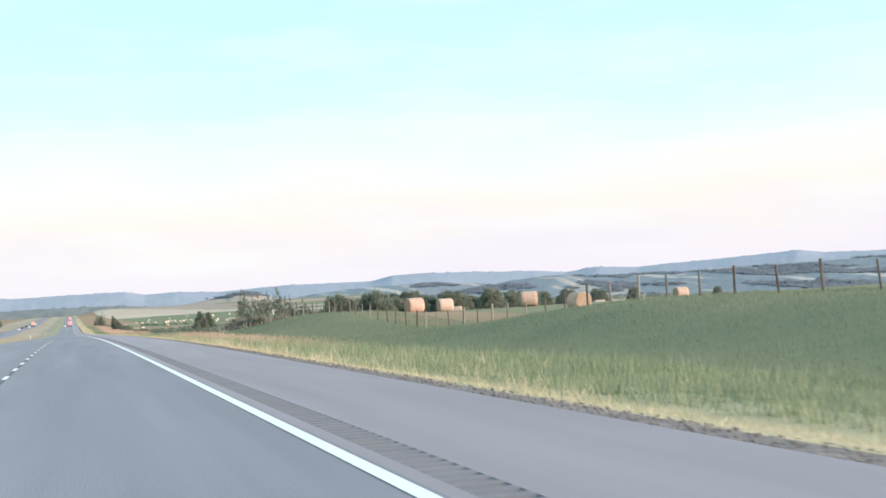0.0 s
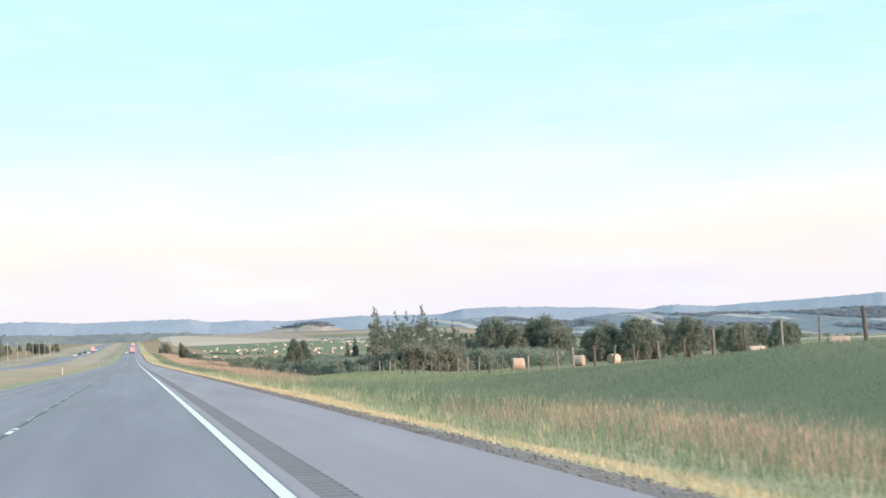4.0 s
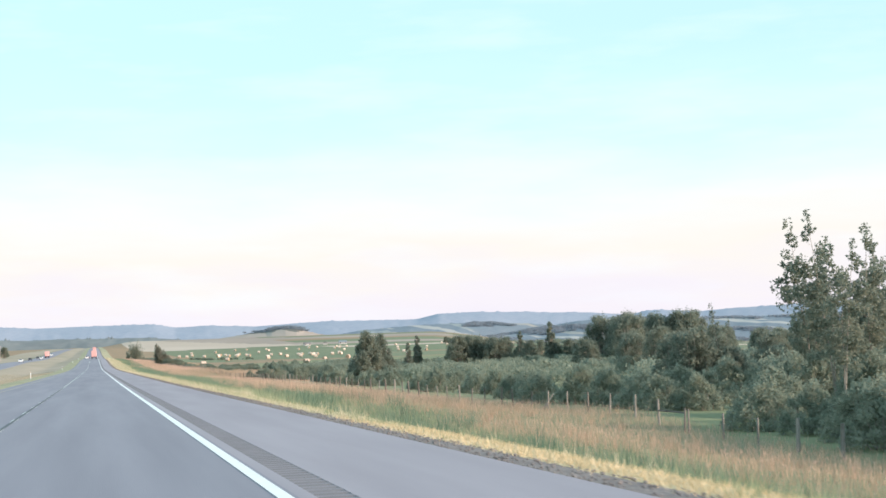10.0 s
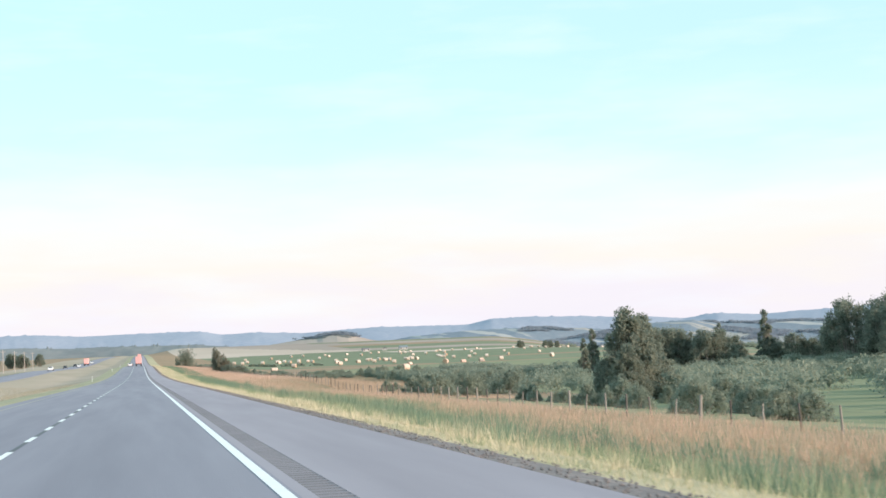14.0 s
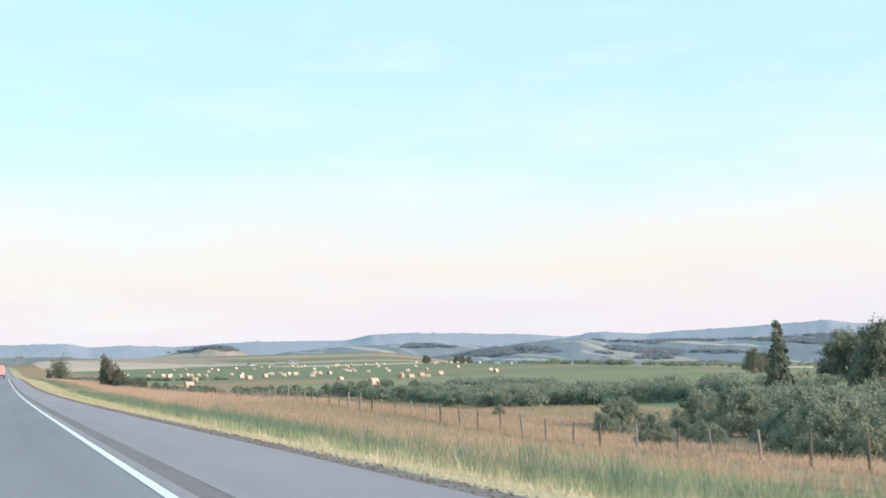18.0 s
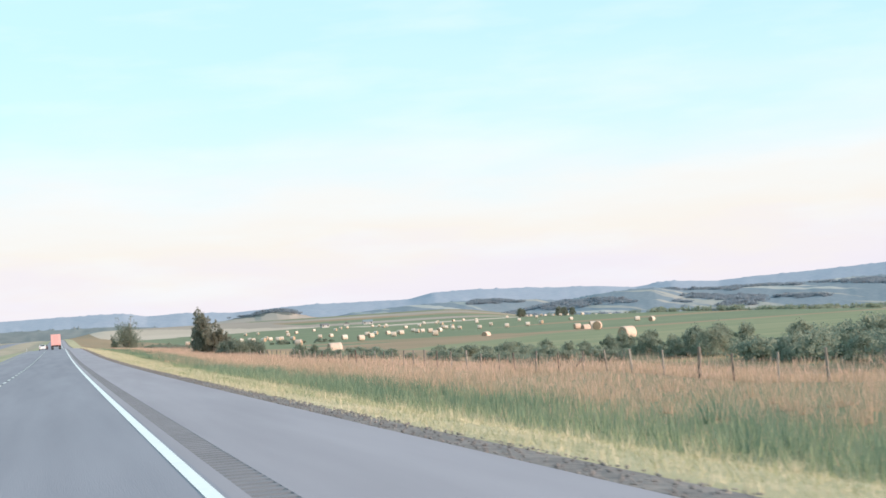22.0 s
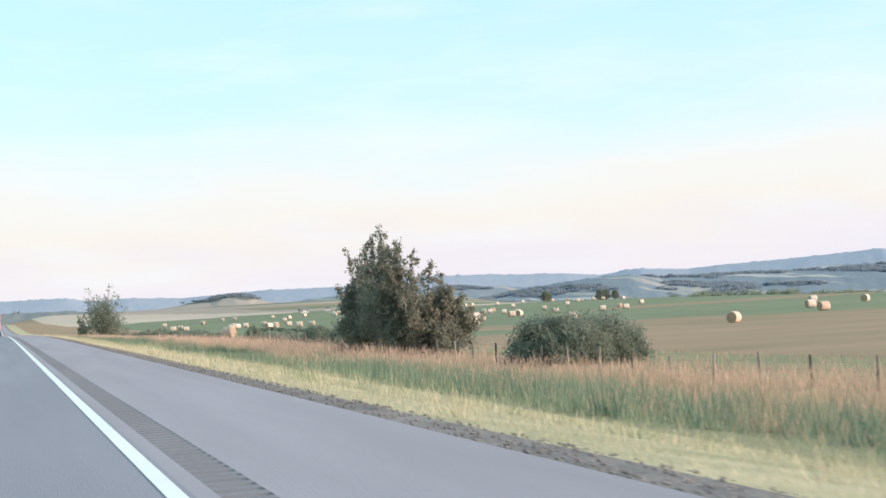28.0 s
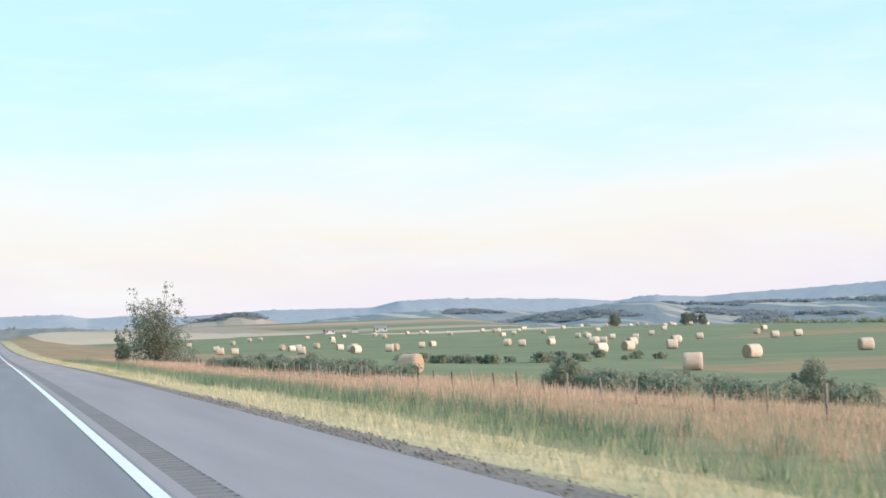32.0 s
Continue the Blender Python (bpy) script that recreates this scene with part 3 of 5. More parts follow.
# ---------------------------------------------------------------- hay bales
def make_bale(hay, label):
    thing = new("hay_bale")
    bm = bmesh.new()
    seg = 28
    R, L = 0.92, 1.88
    rings = []
    for x, rr in ((-L / 2, R * 0.93), (-L / 2 + 0.09, R), (-L / 4, R * 1.015), (0, R * 0.99), (L / 4, R * 1.015), (L / 2 - 0.09, R), (L / 2, R * 0.93)):
        ring = []
        for k in range(seg):
            a = 2 * math.pi * k / seg
            sag = 1.0 if math.sin(a) > -0.8 else 0.93
            w = rr * sag * (1 + 0.02 * noise.noise((x * 3, math.cos(a) * 2, math.sin(a) * 2)))
            ring.append(bm.verts.new((x, w * math.cos(a), R * 0.95 + w * math.sin(a))))
        rings.append(ring)
    for r0, r1 in zip(rings, rings[1:]):
        for k in range(seg):
            bm.faces.new((r0[k], r0[(k + 1) % seg], r1[(k + 1) % seg], r1[k]))
    roll = part("roll", bm, hay, thing, smooth_shade=True)
    for s in (-1, 1):
        bm = bmesh.new()
        prev = None
        for j, (fr, dx) in enumerate(((0.93, 0.0), (0.7, 0.03), (0.45, 0.02), (0.2, 0.035), (0.02, 0.02))):
            ring = [bm.verts.new((s * (L / 2 + dx), R * fr * math.cos(2 * math.pi * k / seg), R * 0.95 + R * fr * math.sin(2 * math.pi * k / seg) * (1 if math.sin(2 * math.pi * k / seg) > -0.8 else 0.93))) for k in range(seg)]
            if prev:
                for k in range(seg):
                    q = (prev[k], prev[(k + 1) % seg], ring[(k + 1) % seg], ring[k])
                    bm.faces.new(q if s > 0 else q[::-1])
            prev = ring
        part("bale_end", bm, HAYEND, thing, "cut straw end of the roll, shade put into its colour", True)
    return tagged(thing, label, "hay bale", "hay bales in the field")


bale = make_bale(HAY, "round rolled hay bale, warm tan, lying in a field")
pale_bale = make_bale(HAYPALE, "round rolled hay bale, distance haze in its pale colour, lying in a green field")
BALES = [  # x, y, turn
    (38.8, 181.8, 14), (48, 205, 4), (47, 145, -78), (51.7, 178, -11), (62, 256, -15), (68, 290, 5), (89.3, 224.5, 8), (93, 273, -20), (115, 340, -10),
    (58.2, 361.5, 0), (84, 395, 30), (73.5, 381, -35), (39.4, 908.5, 8), (110.4, 1085.5, 40), (150.4, 1129, 5), (142.4, 1090, -20), (125.6, 1048.3, 12), (105.9, 983, 65), (74.6, 881, 25), (133.2, 1299, 10), (75.9, 1316, 30), (133.9, 1375, -20), (118.9, 1180, -10), (147, 1307, 0),
    (36.8, 1120.8, -42), (65.8, 1123, -24), (90.4, 1158.8, 15), (97.4, 1227, 10), (119.2, 1247, -15), (111, 1248, 20), (155, 1324, 45),
    (168, 1166, 0), (145.5, 1385, 20), (202, 1201, 40), (215, 1250, -10)]
rb = random.Random(11)
while len(BALES) < 110:
    y = rb.uniform(1330, 1900)
    x = rb.uniform(38 + (y - 1150) * 0.05, 60 + (y - 1000) * 0.42)
    if all((x - b[0]) ** 2 + (y - b[1]) ** 2 > 14 ** 2 for b in BALES):
        BALES.append((x, y, rb.gauss(-16, 20)))
for proto, places in ((bale, [b for b in BALES if b[1] < 1140]), (pale_bale, [b for b in BALES if b[1] >= 1140])):
    for k, (x, y, turn) in enumerate(places):
        m = pose(x, y, float(land(x, y)) - 0.04, 0, 0, turn)
        if k == 0:
            proto.matrix_basis = m
        else:
            copy_thing(proto, m)


# ---------------------------------------------------------------- fence
def make_post(h, d):
    bm = bmesh.new()
    prev = None
    for z, f in ((-0.3, 1.0), (0.2, 1.04), (h * 0.6, 0.96), (h - 0.02, 0.92), (h, 0.78)):
        ring = [bm.verts.new((d * f * math.cos(k * math.pi / 4) * (1 + 0.06 * math.sin(3 * k)), d * f * math.sin(k * math.pi / 4), z)) for k in range(8)]
        if prev:
            for k in range(8):
                bm.faces.new((prev[k], prev[(k + 1) % 8], ring[(k + 1) % 8], ring[k]))
        prev = ring
    bm.faces.new(prev)
    me = bpy.data.meshes.new("post")
    bm.to_mesh(me)
    bm.free()
    me.materials.append(POST)
    return me


fence = tagged(new("wire_fence"), "wire pasture fence on weathered wooden posts", "fence")
post_meshes = [make_post(h, d) for h, d in ((1.12, 0.05), (1.22, 0.06), (1.05, 0.045), (1.3, 0.08))]
rf = random.Random(3)
FENCE_X = 26.0
y, posts = -20.0, []
while y < 1250:
    lean = rf.gauss(0, 2.2)
    p = new("post", post_meshes[rf.choice((0, 0, 1, 1, 2, 3))])
    p.parent = fence
    x = FENCE_X + rf.gauss(0, 0.06)
    p.matrix_basis = pose(x, y, float(land(x, y)), lean, rf.gauss(0, 2.5), rf.uniform(0, 360))
    posts.append((x, y))
    y += 3.85 + rf.gauss(0, 0.12)


# leaning posts and a braced corner
for x, y, lx, ly in ((26.0, 757.6, 5, 38), (26.0, 401.3, 8, 34), (25.9, 377.7, 0, 3), (26.0, 381.3, 0, -2)):
    p = new("post", post_meshes[0])
    p.parent = fence
    p.matrix_basis = pose(x, y, float(land(x, y)), lx, ly, 0)
brace = bmesh.new()
bmesh.ops.create_cone(brace, cap_ends=True, segments=8, radius1=0.045, radius2=0.04, depth=3.5, matrix=Matrix.Translation((25.95, 379.5, float(land(26, 379.5)) + 0.8)) @ Euler((math.pi / 2, 0, 0)).to_matrix().to_4x4())
part("brace_rail", brace, POST, fence, "pale wooden brace rail")


def tube(name, pts, r, mat, parent, sides=4):
    v, f = [], []
    for (x, y, z) in pts:
        for k in range(sides):
            a = 2 * math.pi * k / sides
            v.append((x + r * math.cos(a), y, z + r * math.sin(a)))
    for i in range(len(pts) - 1):
        for k in range(sides):
            f.append((i * sides + k, i * sides + (k + 1) % sides, (i + 1) * sides + (k + 1) % sides, (i + 1) * sides + k))
    return mesh_object(name, v, f, mat, False, parent)


for hgt in (0.35, 0.62, 0.88, 1.08):
    tube("wire", [(x - 0.08, y, float(land(x, y)) + hgt + (0.02 * math.sin(y) if k % 2 else 0)) for k, (x, y) in enumerate(posts)], 0.003, WIRE, fence)


# ---------------------------------------------------------------- trees and shrubs
def leaf_cloud(name, blobs, count, size, mat, parent, seed, core=0.0, even=0.0):
    """Many small leaf blades in uneven clumps (x, y, z, rx, ry, rz); core: a dense heart of each clump, as a share of its size."""
    rnd = np.random.RandomState(seed)
    w = np.array([b[3] * b[4] * b[5] for b in blobs]) ** 0.7
    n = (count * w / w.sum()).astype(int) + 1
    P = []
    for b, k in zip(blobs, n):
        sub = max(3, k // 22)
        d = rnd.normal(size=(sub, 3)); d /= np.linalg.norm(d, axis=1)[:, None]
        c = d * (rnd.uniform(0.35, 1.0, (sub, 1)) ** 0.6) * np.array(b[3:6]) + np.array(b[:3])
        i = rnd.randint(0, sub, k)
        p = c[i] + rnd.normal(size=(k, 3)) * np.array(b[3:6]) * 0.16
        d = rnd.normal(size=(k, 3)); d /= np.linalg.norm(d, axis=1)[:, None]
        sh = np.array(b[:3]) + d * rnd.uniform(0.7, 1.1, (k, 1)) * np.array(b[3:6])
        P.append(np.where(rnd.rand(k, 1) < even, sh, p))
    if core:       # larger leaves inside close the crown
        B = np.array(blobs)
        i = rnd.choice(len(B), int(count * 0.22), p=w / w.sum())
        d = rnd.normal(size=(len(i), 3)); d /= np.linalg.norm(d, axis=1)[:, None]
        P.append(B[i, :3] + d * rnd.uniform(0.1, 0.75, (len(i), 1)) * B[i, 3:6])
    P = np.concatenate(P)
    inner = len(i) if core else 0
    k = len(P)
    u = rnd.normal(size=(k, 3)); u /= np.linalg.norm(u, axis=1)[:, None]
    t = rnd.normal(size=(k, 3)); t -= (t * u).sum(1)[:, None] * u; t /= np.linalg.norm(t, axis=1)[:, None]
    s = size * rnd.uniform(0.6, 1.4, (k, 1))
    if inner:
        s[-inner:] *= 2.2
    v = np.stack([P - u * s, P + t * s * 0.55, P + u * s, P - t * s * 0.55], 1).reshape(-1, 3)
    loops, start, total = np.arange(4 * k), np.arange(0, 4 * k, 4), np.full(k, 4)
    me = bpy.data.meshes.new(name)
    me.vertices.add(len(v)); me.vertices.foreach_set("co", v.ravel())
    me.loops.add(len(loops)); me.loops.foreach_set("vertex_index", loops)
    me.polygons.add(len(start)); me.polygons.foreach_set("loop_start", start); me.polygons.foreach_set("loop_total", total)
    me.update(calc_edges=True)
    me.materials.append(mat)
    ob = new(name, me)
    ob.parent = parent
    return ob


def limb(bm, pts, radii, sides=6):
    prev = None
    for p, r in zip(pts, radii):
        ring = [bm.verts.new((p[0] + r * math.cos(2 * math.pi * k / sides), p[1] + r * math.sin(2 * math.pi * k / sides), p[2])) for k in range(sides)]
        if prev:
            for k in range(sides):
                bm.faces.new((prev[k], prev[(k + 1) % sides], ring[(k + 1) % sides], ring[k]))
        prev = ring


def make_tree(name, h, w, seed, label, stems=1, leaves=5000, leaf=0.12, mat=None, base=0.25, pointy=0.5, category="tree", group="", low=0, core=0.0, even=0.0, tip=0.06, girth=0.022, nb=9):
    """A tree or shrub: stems that branch, and a crown of leaf clumps."""
    r = random.Random(seed)
    thing = new(name)
    bm = bmesh.new()
    blobs = []
    for s in range(stems):
        a = 2 * math.pi * (s + r.random() * 0.7) / stems
        spread = 0.0 if stems == 1 else w * 0.3 * r.uniform(0.4, 1.1)
        hh = h * (1 if s == 0 else r.uniform(0.62, 0.95))
        top = (math.cos(a) * spread, math.sin(a) * spread, hh * (0.98 - tip))
        pts, n = [], 6
        for k in range(n + 1):
            t = k / n
            pts.append((top[0] * t ** 1.3 + r.gauss(0, 0.02 * w) * t, top[1] * t ** 1.3 + r.gauss(0, 0.02 * w) * t, -0.2 + (top[2] + 0.2) * t))
        r0 = girth * hh / (1 if stems == 1 else 1.6)
        limb(bm, pts, [r0 * (1 - 0.85 * k / n) for k in range(n + 1)])
        for k in range(nb):
            t = base + (0.97 - base) * (k + r.random()) / nb
            i = min(n - 1, int(t * n))
            p = Vector(pts[i]).lerp(Vector(pts[i + 1]), t * n - i)
            b = r.uniform(0, 2 * math.pi)
            env = math.sin(math.pi * min(1, (t - base) / (1 - base) * 0.8 + 0.22)) ** 0.8 * (1 - pointy * t)
            ln = (w / 2 if stems == 1 else w * 0.27) * env * r.uniform(0.7, 1.25)
            q = p + Vector((math.cos(b) * ln, math.sin(b) * ln, ln * r.uniform(0.15, 0.7)))
            limb(bm, [p, p.lerp(q, 0.55) + Vector((0, 0, -0.03 * ln)), q], [r0 * 0.35 * (1 - t * 0.5), r0 * 0.22, r0 * 0.07], 4)
            rr = max(0.22, ln * 0.42)
            blobs.append((q.x * 0.85 + p.x * 0.15, q.y * 0.85 + p.y * 0.15, q.z, rr, rr, rr * r.uniform(0.7, 1.1)))
            if r.random() < 0.6:
                m = p.lerp(q, 0.5)
                blobs.append((m.x, m.y, m.z, rr * 0.8, rr * 0.8, rr * 0.7))
        blobs.append((top[0], top[1], hh * (0.98 - tip), w * tip, w * tip, h * tip))
    if low:
        for k in range(low):
            b, d = r.uniform(0, 2 * math.pi), w * 0.36 * r.random() ** 0.5
            zz = h * r.uniform(0.12, 0.75) * (1 - 0.55 * (d / (w * 0.36)) ** 2)
            blobs.append((math.cos(b) * d, math.sin(b) * d, zz, w * 0.13, w * 0.13, h * 0.16))
    part("trunk", bm, BARK, thing, smooth_shade=True)
    leaf_cloud("crown", blobs, leaves, leaf, mat or LEAF, thing, seed, core, even)
    return tagged(thing, label, category, group)


def plant(proto, places):
    for k, (x, y, s, turn) in enumerate(places):
        m = Matrix.Translation((x, y, float(land(x, y)) - 0.05)) @ Euler((0, 0, radians(turn))).to_matrix().to_4x4() @ Matrix.Diagonal((s, s, s, 1))
        if k == 0:
            proto.matrix_basis = m
        else:
            copy_thing(proto, m)


def make_shrub(h, w, seed, label, mat, leaves=4600, leaf=0.085, blobs=80, name="willow_shrub", stem=0.035, category="shrub", group="willow thicket", sag=0.75, bow=2.4, shoots=0.0, lean=0.0):
    """A dense mound of leafy shoots on short stems, leafy down to the ground, with an uneven top."""
    r = random.Random(seed)
    thing = new(name)
    bm = bmesh.new()
    cl = []
    for k in range(blobs):
        a, d = r.uniform(0, 2 * math.pi), r.random() ** 0.6
        top = h * (1 - sag * d ** bow) * r.uniform(0.8, 1.1) * (1 + lean * math.cos(a) * d + shoots * math.sin(a * 5 + d * 9))
        z = top * (r.random() ** 0.45 if k % 3 else 1.0)
        rr = w * r.uniform(0.07, 0.12)
        cl.append((math.cos(a) * d * w * 0.47, math.sin(a) * d * w * 0.47, max(0.12, z - rr * 0.6), rr, rr, rr * r.uniform(0.7, 1.5)))
        if k % 6 == 0:
            limb(bm, [(math.cos(a) * 0.1 * w, math.sin(a) * 0.1 * w, -0.15), (math.cos(a) * d * w * 0.3, math.sin(a) * d * w * 0.3, z * 0.55), (cl[-1][0], cl[-1][1], z)], [stem, stem * 0.7, stem * 0.2], 4)
    part("stem" if category == "shrub" else "trunk", bm, BARK, thing, smooth_shade=True)
    leaf_cloud("crown", cl, leaves, leaf, mat, thing, seed, 0.8, 0.8)
    return tagged(thing, label, category, group)


# leaders of the poplar, from one end of the clump to the other: offset across and along the road, height
LEADERS = [(-1.2, 9.0, 5.2), (-0.8, 10.0, 7.7), (-0.2, 8.4, 7.2), (-0.3, 6.5, 7.6), (0.3, 4.6, 6.9), (-0.8, 2.4, 7.1), (-1.75, -1.4, 8.1), (-1.35, -2.3, 8.5), (-0.8, -4.3, 7.5), (0.1, -4.9, 6.7),
           (1.5, -4.1, 6.1), (2.0, -4.7, 5.3), (2.4, -5.3, 4.4), (3.1, -4.2, 3.4)]


def make_poplar(seed, label, leaves=110000, leaf=0.07):
    """A clump of poplar stems along the fence: pale stems and many upright leafy shoots that close into one ragged crown."""
    r = random.Random(seed)
    thing = new("poplar_tree")
    bm = bmesh.new()
    cl = []

    def shoot(root, tip, wide, girth, first=0.25):
        mid = root.lerp(tip, 0.5) + Vector((r.uniform(-0.25, 0.25), r.uniform(-0.25, 0.25), 0))
        limb(bm, [tuple(root), tuple(mid), tuple(tip)], [girth, girth * 0.6, 0.012], 6)
        n = int(6 + 2.6 * tip.z)
        for i in range(n):
            t = first + (1 - first) * (i + r.random()) / n
            p = root.lerp(mid, t * 2) if t < 0.5 else mid.lerp(tip, t * 2 - 1)
            reach = wide * (1 - t) ** 0.75 + 0.22
            a_ = r.uniform(0, 2 * math.pi)
            q = p + Vector((math.cos(a_), math.sin(a_), 0.5)) * reach * r.uniform(0.25, 1.0)
            limb(bm, [tuple(p), tuple(q)], [0.022 * (1.2 - t), 0.006], 4)
            s = (0.24 + 0.38 * (1 - t)) * r.uniform(0.65, 1.3)
            cl.append((q.x, q.y, q.z, s, s, s * 1.1))
            if i % 2 or t > 0.8:
                cl.append((p.x, p.y, p.z, s * 0.75, s * 0.75, s))

    for dx, dy, top in LEADERS:
        shoot(Vector((dx * 0.45, dy * 0.7, -0.15)), Vector((dx, dy, top)), 1.35, 0.1)
    # lesser shoots round the leaders, lower than they are
    for k in range(64):
        i = r.randrange(len(LEADERS) - 1)
        (x0, y0, h0), (x1, y1, h1), t = LEADERS[i], LEADERS[i + 1], r.random()
        tip = Vector((x0 + (x1 - x0) * t + r.gauss(0.2, 0.65), y0 + (y1 - y0) * t + r.gauss(0, 0.65), (h0 + (h1 - h0) * t) * r.uniform(0.5, 0.88)))
        shoot(Vector((tip.x * 0.6, tip.y * 0.85, 0.5)), tip, 1.1, 0.045, 0.15)
    # the dense skirt
    for k in range(110):
        i = r.randrange(len(LEADERS) - 1)
        (x0, y0, h0), (x1, y1, h1), t = LEADERS[i], LEADERS[i + 1], r.random()
        s = r.uniform(0.45, 0.8)
        cl.append((x0 + (x1 - x0) * t + r.gauss(0.2, 0.8), y0 + (y1 - y0) * t + r.gauss(0, 0.7), 0.3 + r.random() * 0.5 * min(h0, h1), s, s, s))
    part("trunk", bm, BARK, thing, smooth_shade=True)
    leaf_cloud("crown", cl, leaves, leaf, POPLAR, thing, seed, 0.5, 0.5)
    return tagged(thing, label, "tree")


plant(make_poplar(21, "large bushy balsam poplar with several pale stems"), [(25.6, 962, 1, 0)])
plant(make_tree("poplar_tree", 11.8, 12.4, 22, "ragged bushy poplar beside the fence", 9, 12000, 0.13, base=0.05, pointy=0.25, low=22, core=0.0, even=0.3, tip=0.06), [(21.9, 1198, 1.04, 0)])
plant(make_tree("poplar_tree", 6.0, 3.8, 33, "smaller poplar standing beside a taller one", 4, 4200, 0.12, base=0.08, pointy=0.35, low=10, even=0.3), [(17.6, 1206, 1, 0)])
plant(make_tree("aspen_sapling", 12.3, 5.0, 23, "tall thin aspen with sparse leaves", 2, 5000, 0.105, base=0.3, pointy=0.15, girth=0.009, even=0.45, nb=26),
      [(42, 395, .98, 0), (44, 402, 1, 80), (45.8, 398, .93, 130), (48.5, 412, .96, 200), (51, 402, 1.02, 140), (53.6, 409, 1.0, 40), (47, 392, .85, 300), (57, 415, .85, 90), (50, 431, .64, 60), (40, 390, .8, 170), (61, 420, .8, 20)])
grove = make_shrub(9.3, 9.0, 24, "broad leafy tree in a dense grove", LEAF, 7500, 0.15, 130, "grove_tree", 0.11, "tree", "groves", 0.55, 3.0)
gp = []
rg = random.Random(8)
for cx, cy, n, sx, sy, s0 in ((80, 442, 14, 11, 9, 1.08), (57, 428, 11, 14, 10, .58), (110, 470, 10, 18, 14, 1.0), (142, 702, 18, 12, 14, 1.38), (126, 736, 7, 12, 10, .75), (98, 714, 14, 6, 10, .9),
                              (142, 541, 6, 10, 8, 1.0), (175, 650, 10, 30, 20, 1.1), (240, 760, 14, 60, 40, 1.0), (150, 500, 8, 25, 15, .9), (95, 560, 6, 20, 15, .8), (118, 610, 8, 20, 15, .9)):
    for k in range(n):
        gp.append((cx + rg.gauss(0, sx * .5), cy + rg.gauss(0, sy * .5), s0 * rg.uniform(.75, 1.12), rg.uniform(0, 360)))
gp += [(164, 885, .68, 0), (170, 892, .6, 60)]
plant(grove, gp)
plant(make_shrub(8.6, 7.0, 25, "dense upright dark conical tree", LEAF, 17000, 0.12, 220, "conical_tree", 0.1, "tree", "", 0.78, 1.35), [(45.4, 577, 1, 0), (48.6, 583, .95, 90), (43.6, 572, .6, 200), (50.5, 590, .6, 30)])
spruce = make_shrub(9.6, 3.6, 26, "dark narrow spruce at the edge of the grove", LEAF, 5500, 0.13, 120, "spruce", 0.1, "tree", "", 0.9, 1.1)
plant(spruce, [(82, 715, 1, 0), (78, 707, .8, 100), (124, 735, 1.3, 30), (118, 745, 1.05, 140)])


shrub = make_shrub(3.1, 5.2, 27, "rounded grey-green willow shrub in a thicket", SHRUB)
shrub_b = make_shrub(3.3, 4.6, 28, "upright grey-green willow shrub in a thicket", SHRUB)
shrub_t = make_shrub(2.8, 4.8, 29, "tan-brown half-dry shrub among green willows", TANSHRUB)
plant(make_shrub(3.1, 5.2, 31, "dense rounded dark green willow beside the fence", SHRUB, 11000, 0.06, 110),
      [(30, 1011, 0.65, 10), (31, 1008, 0.65, 100), (30.5, 1005, 0.74, 50), (31, 1002, 0.88, 10), (30, 999, 0.88, 90), (33, 1006, 0.79, 40), (34.5, 1010, 0.67, 60), (36, 1004, 0.94, 0), (32, 995, 0.94, 70), (29.5, 1016, .6, 30), (31.5, 991, .85, 15), (33.5, 999, .85, 140), (30.6, 987, .8, 200), (34, 1003, .9, 250), (33, 984, .75, 300)])
sp = [(33, 1070, .65, 0), (36, 1046, .6, 20), (37, 1043, .5, 70),
      (27, 1104, .6, 0), (29.5, 1107, .55, 60), (31, 1100, .5, 10),
      (27.5, 1163, .9, 20), (29, 1157, .95, 60), (28.5, 1141, .9, 0), (30.5, 1136, 1.0, 45), (29.5, 1131, .8, 80), (34, 1127, .6, 0), (26, 1175, .7, 70), (21, 1187, .6, 30),
      (29, 873, 1.15, 0), (31, 875, 1.1, 50), (34, 872, .45, 30), (36, 874, .5, 60), (37.5, 870, .5, 90), (39.4, 867, .75, 0), (42.3, 856, .95, 40), (43.5, 859, .9, 0), (42, 846, .4, 10),
      (48, 857, .75, 10), (46.5, 842.3, 1.12, 70), (45.3, 845, .85, 0), (51.5, 844, 1.08, 20), (49.5, 829.5, .86, 160), (51.8, 832, .8, 30), (45, 824, 1.0, 50), (47, 828, 1.1, 120), (48.5, 822, 1.1, 0), (46, 812, 1.05, 40),
      (49, 806, 1.2, 40), (52, 810, 1.3, 70), (45.5, 798, 1.0, 20), (48, 800, 1.3, 0), (44.6, 791, .9, 160), (47, 789, 1.3, 60), (51, 795, 1.3, 10), (54, 788, 1.3, 0),
      (45, 672, 1.0, 0), (47, 674, 1.1, 60), (49, 665, 1.3, 30), (51, 667, 1.3, 140), (50, 658, 1.4, 200), (47, 655, 1.45, 10), (45, 648, 1.5, 80), (44, 640, 1.5, 40), (42, 632, 1.5, 0),
      (40, 625, 1.45, 60), (38, 619, 1.4, 120), (46, 630, 1.5, 30), (48, 642, 1.5, 50), (53, 655, 1.4, 0), (46.8, 706, .5, 40), (51.6, 741, .55, 0),
      (30.5, 612, 1.0, 60), (32, 616, 1.1, 0), (33.5, 610, 1.15, 120), (35, 618, 1.2, 200), (37, 612, 1.25, 30)]
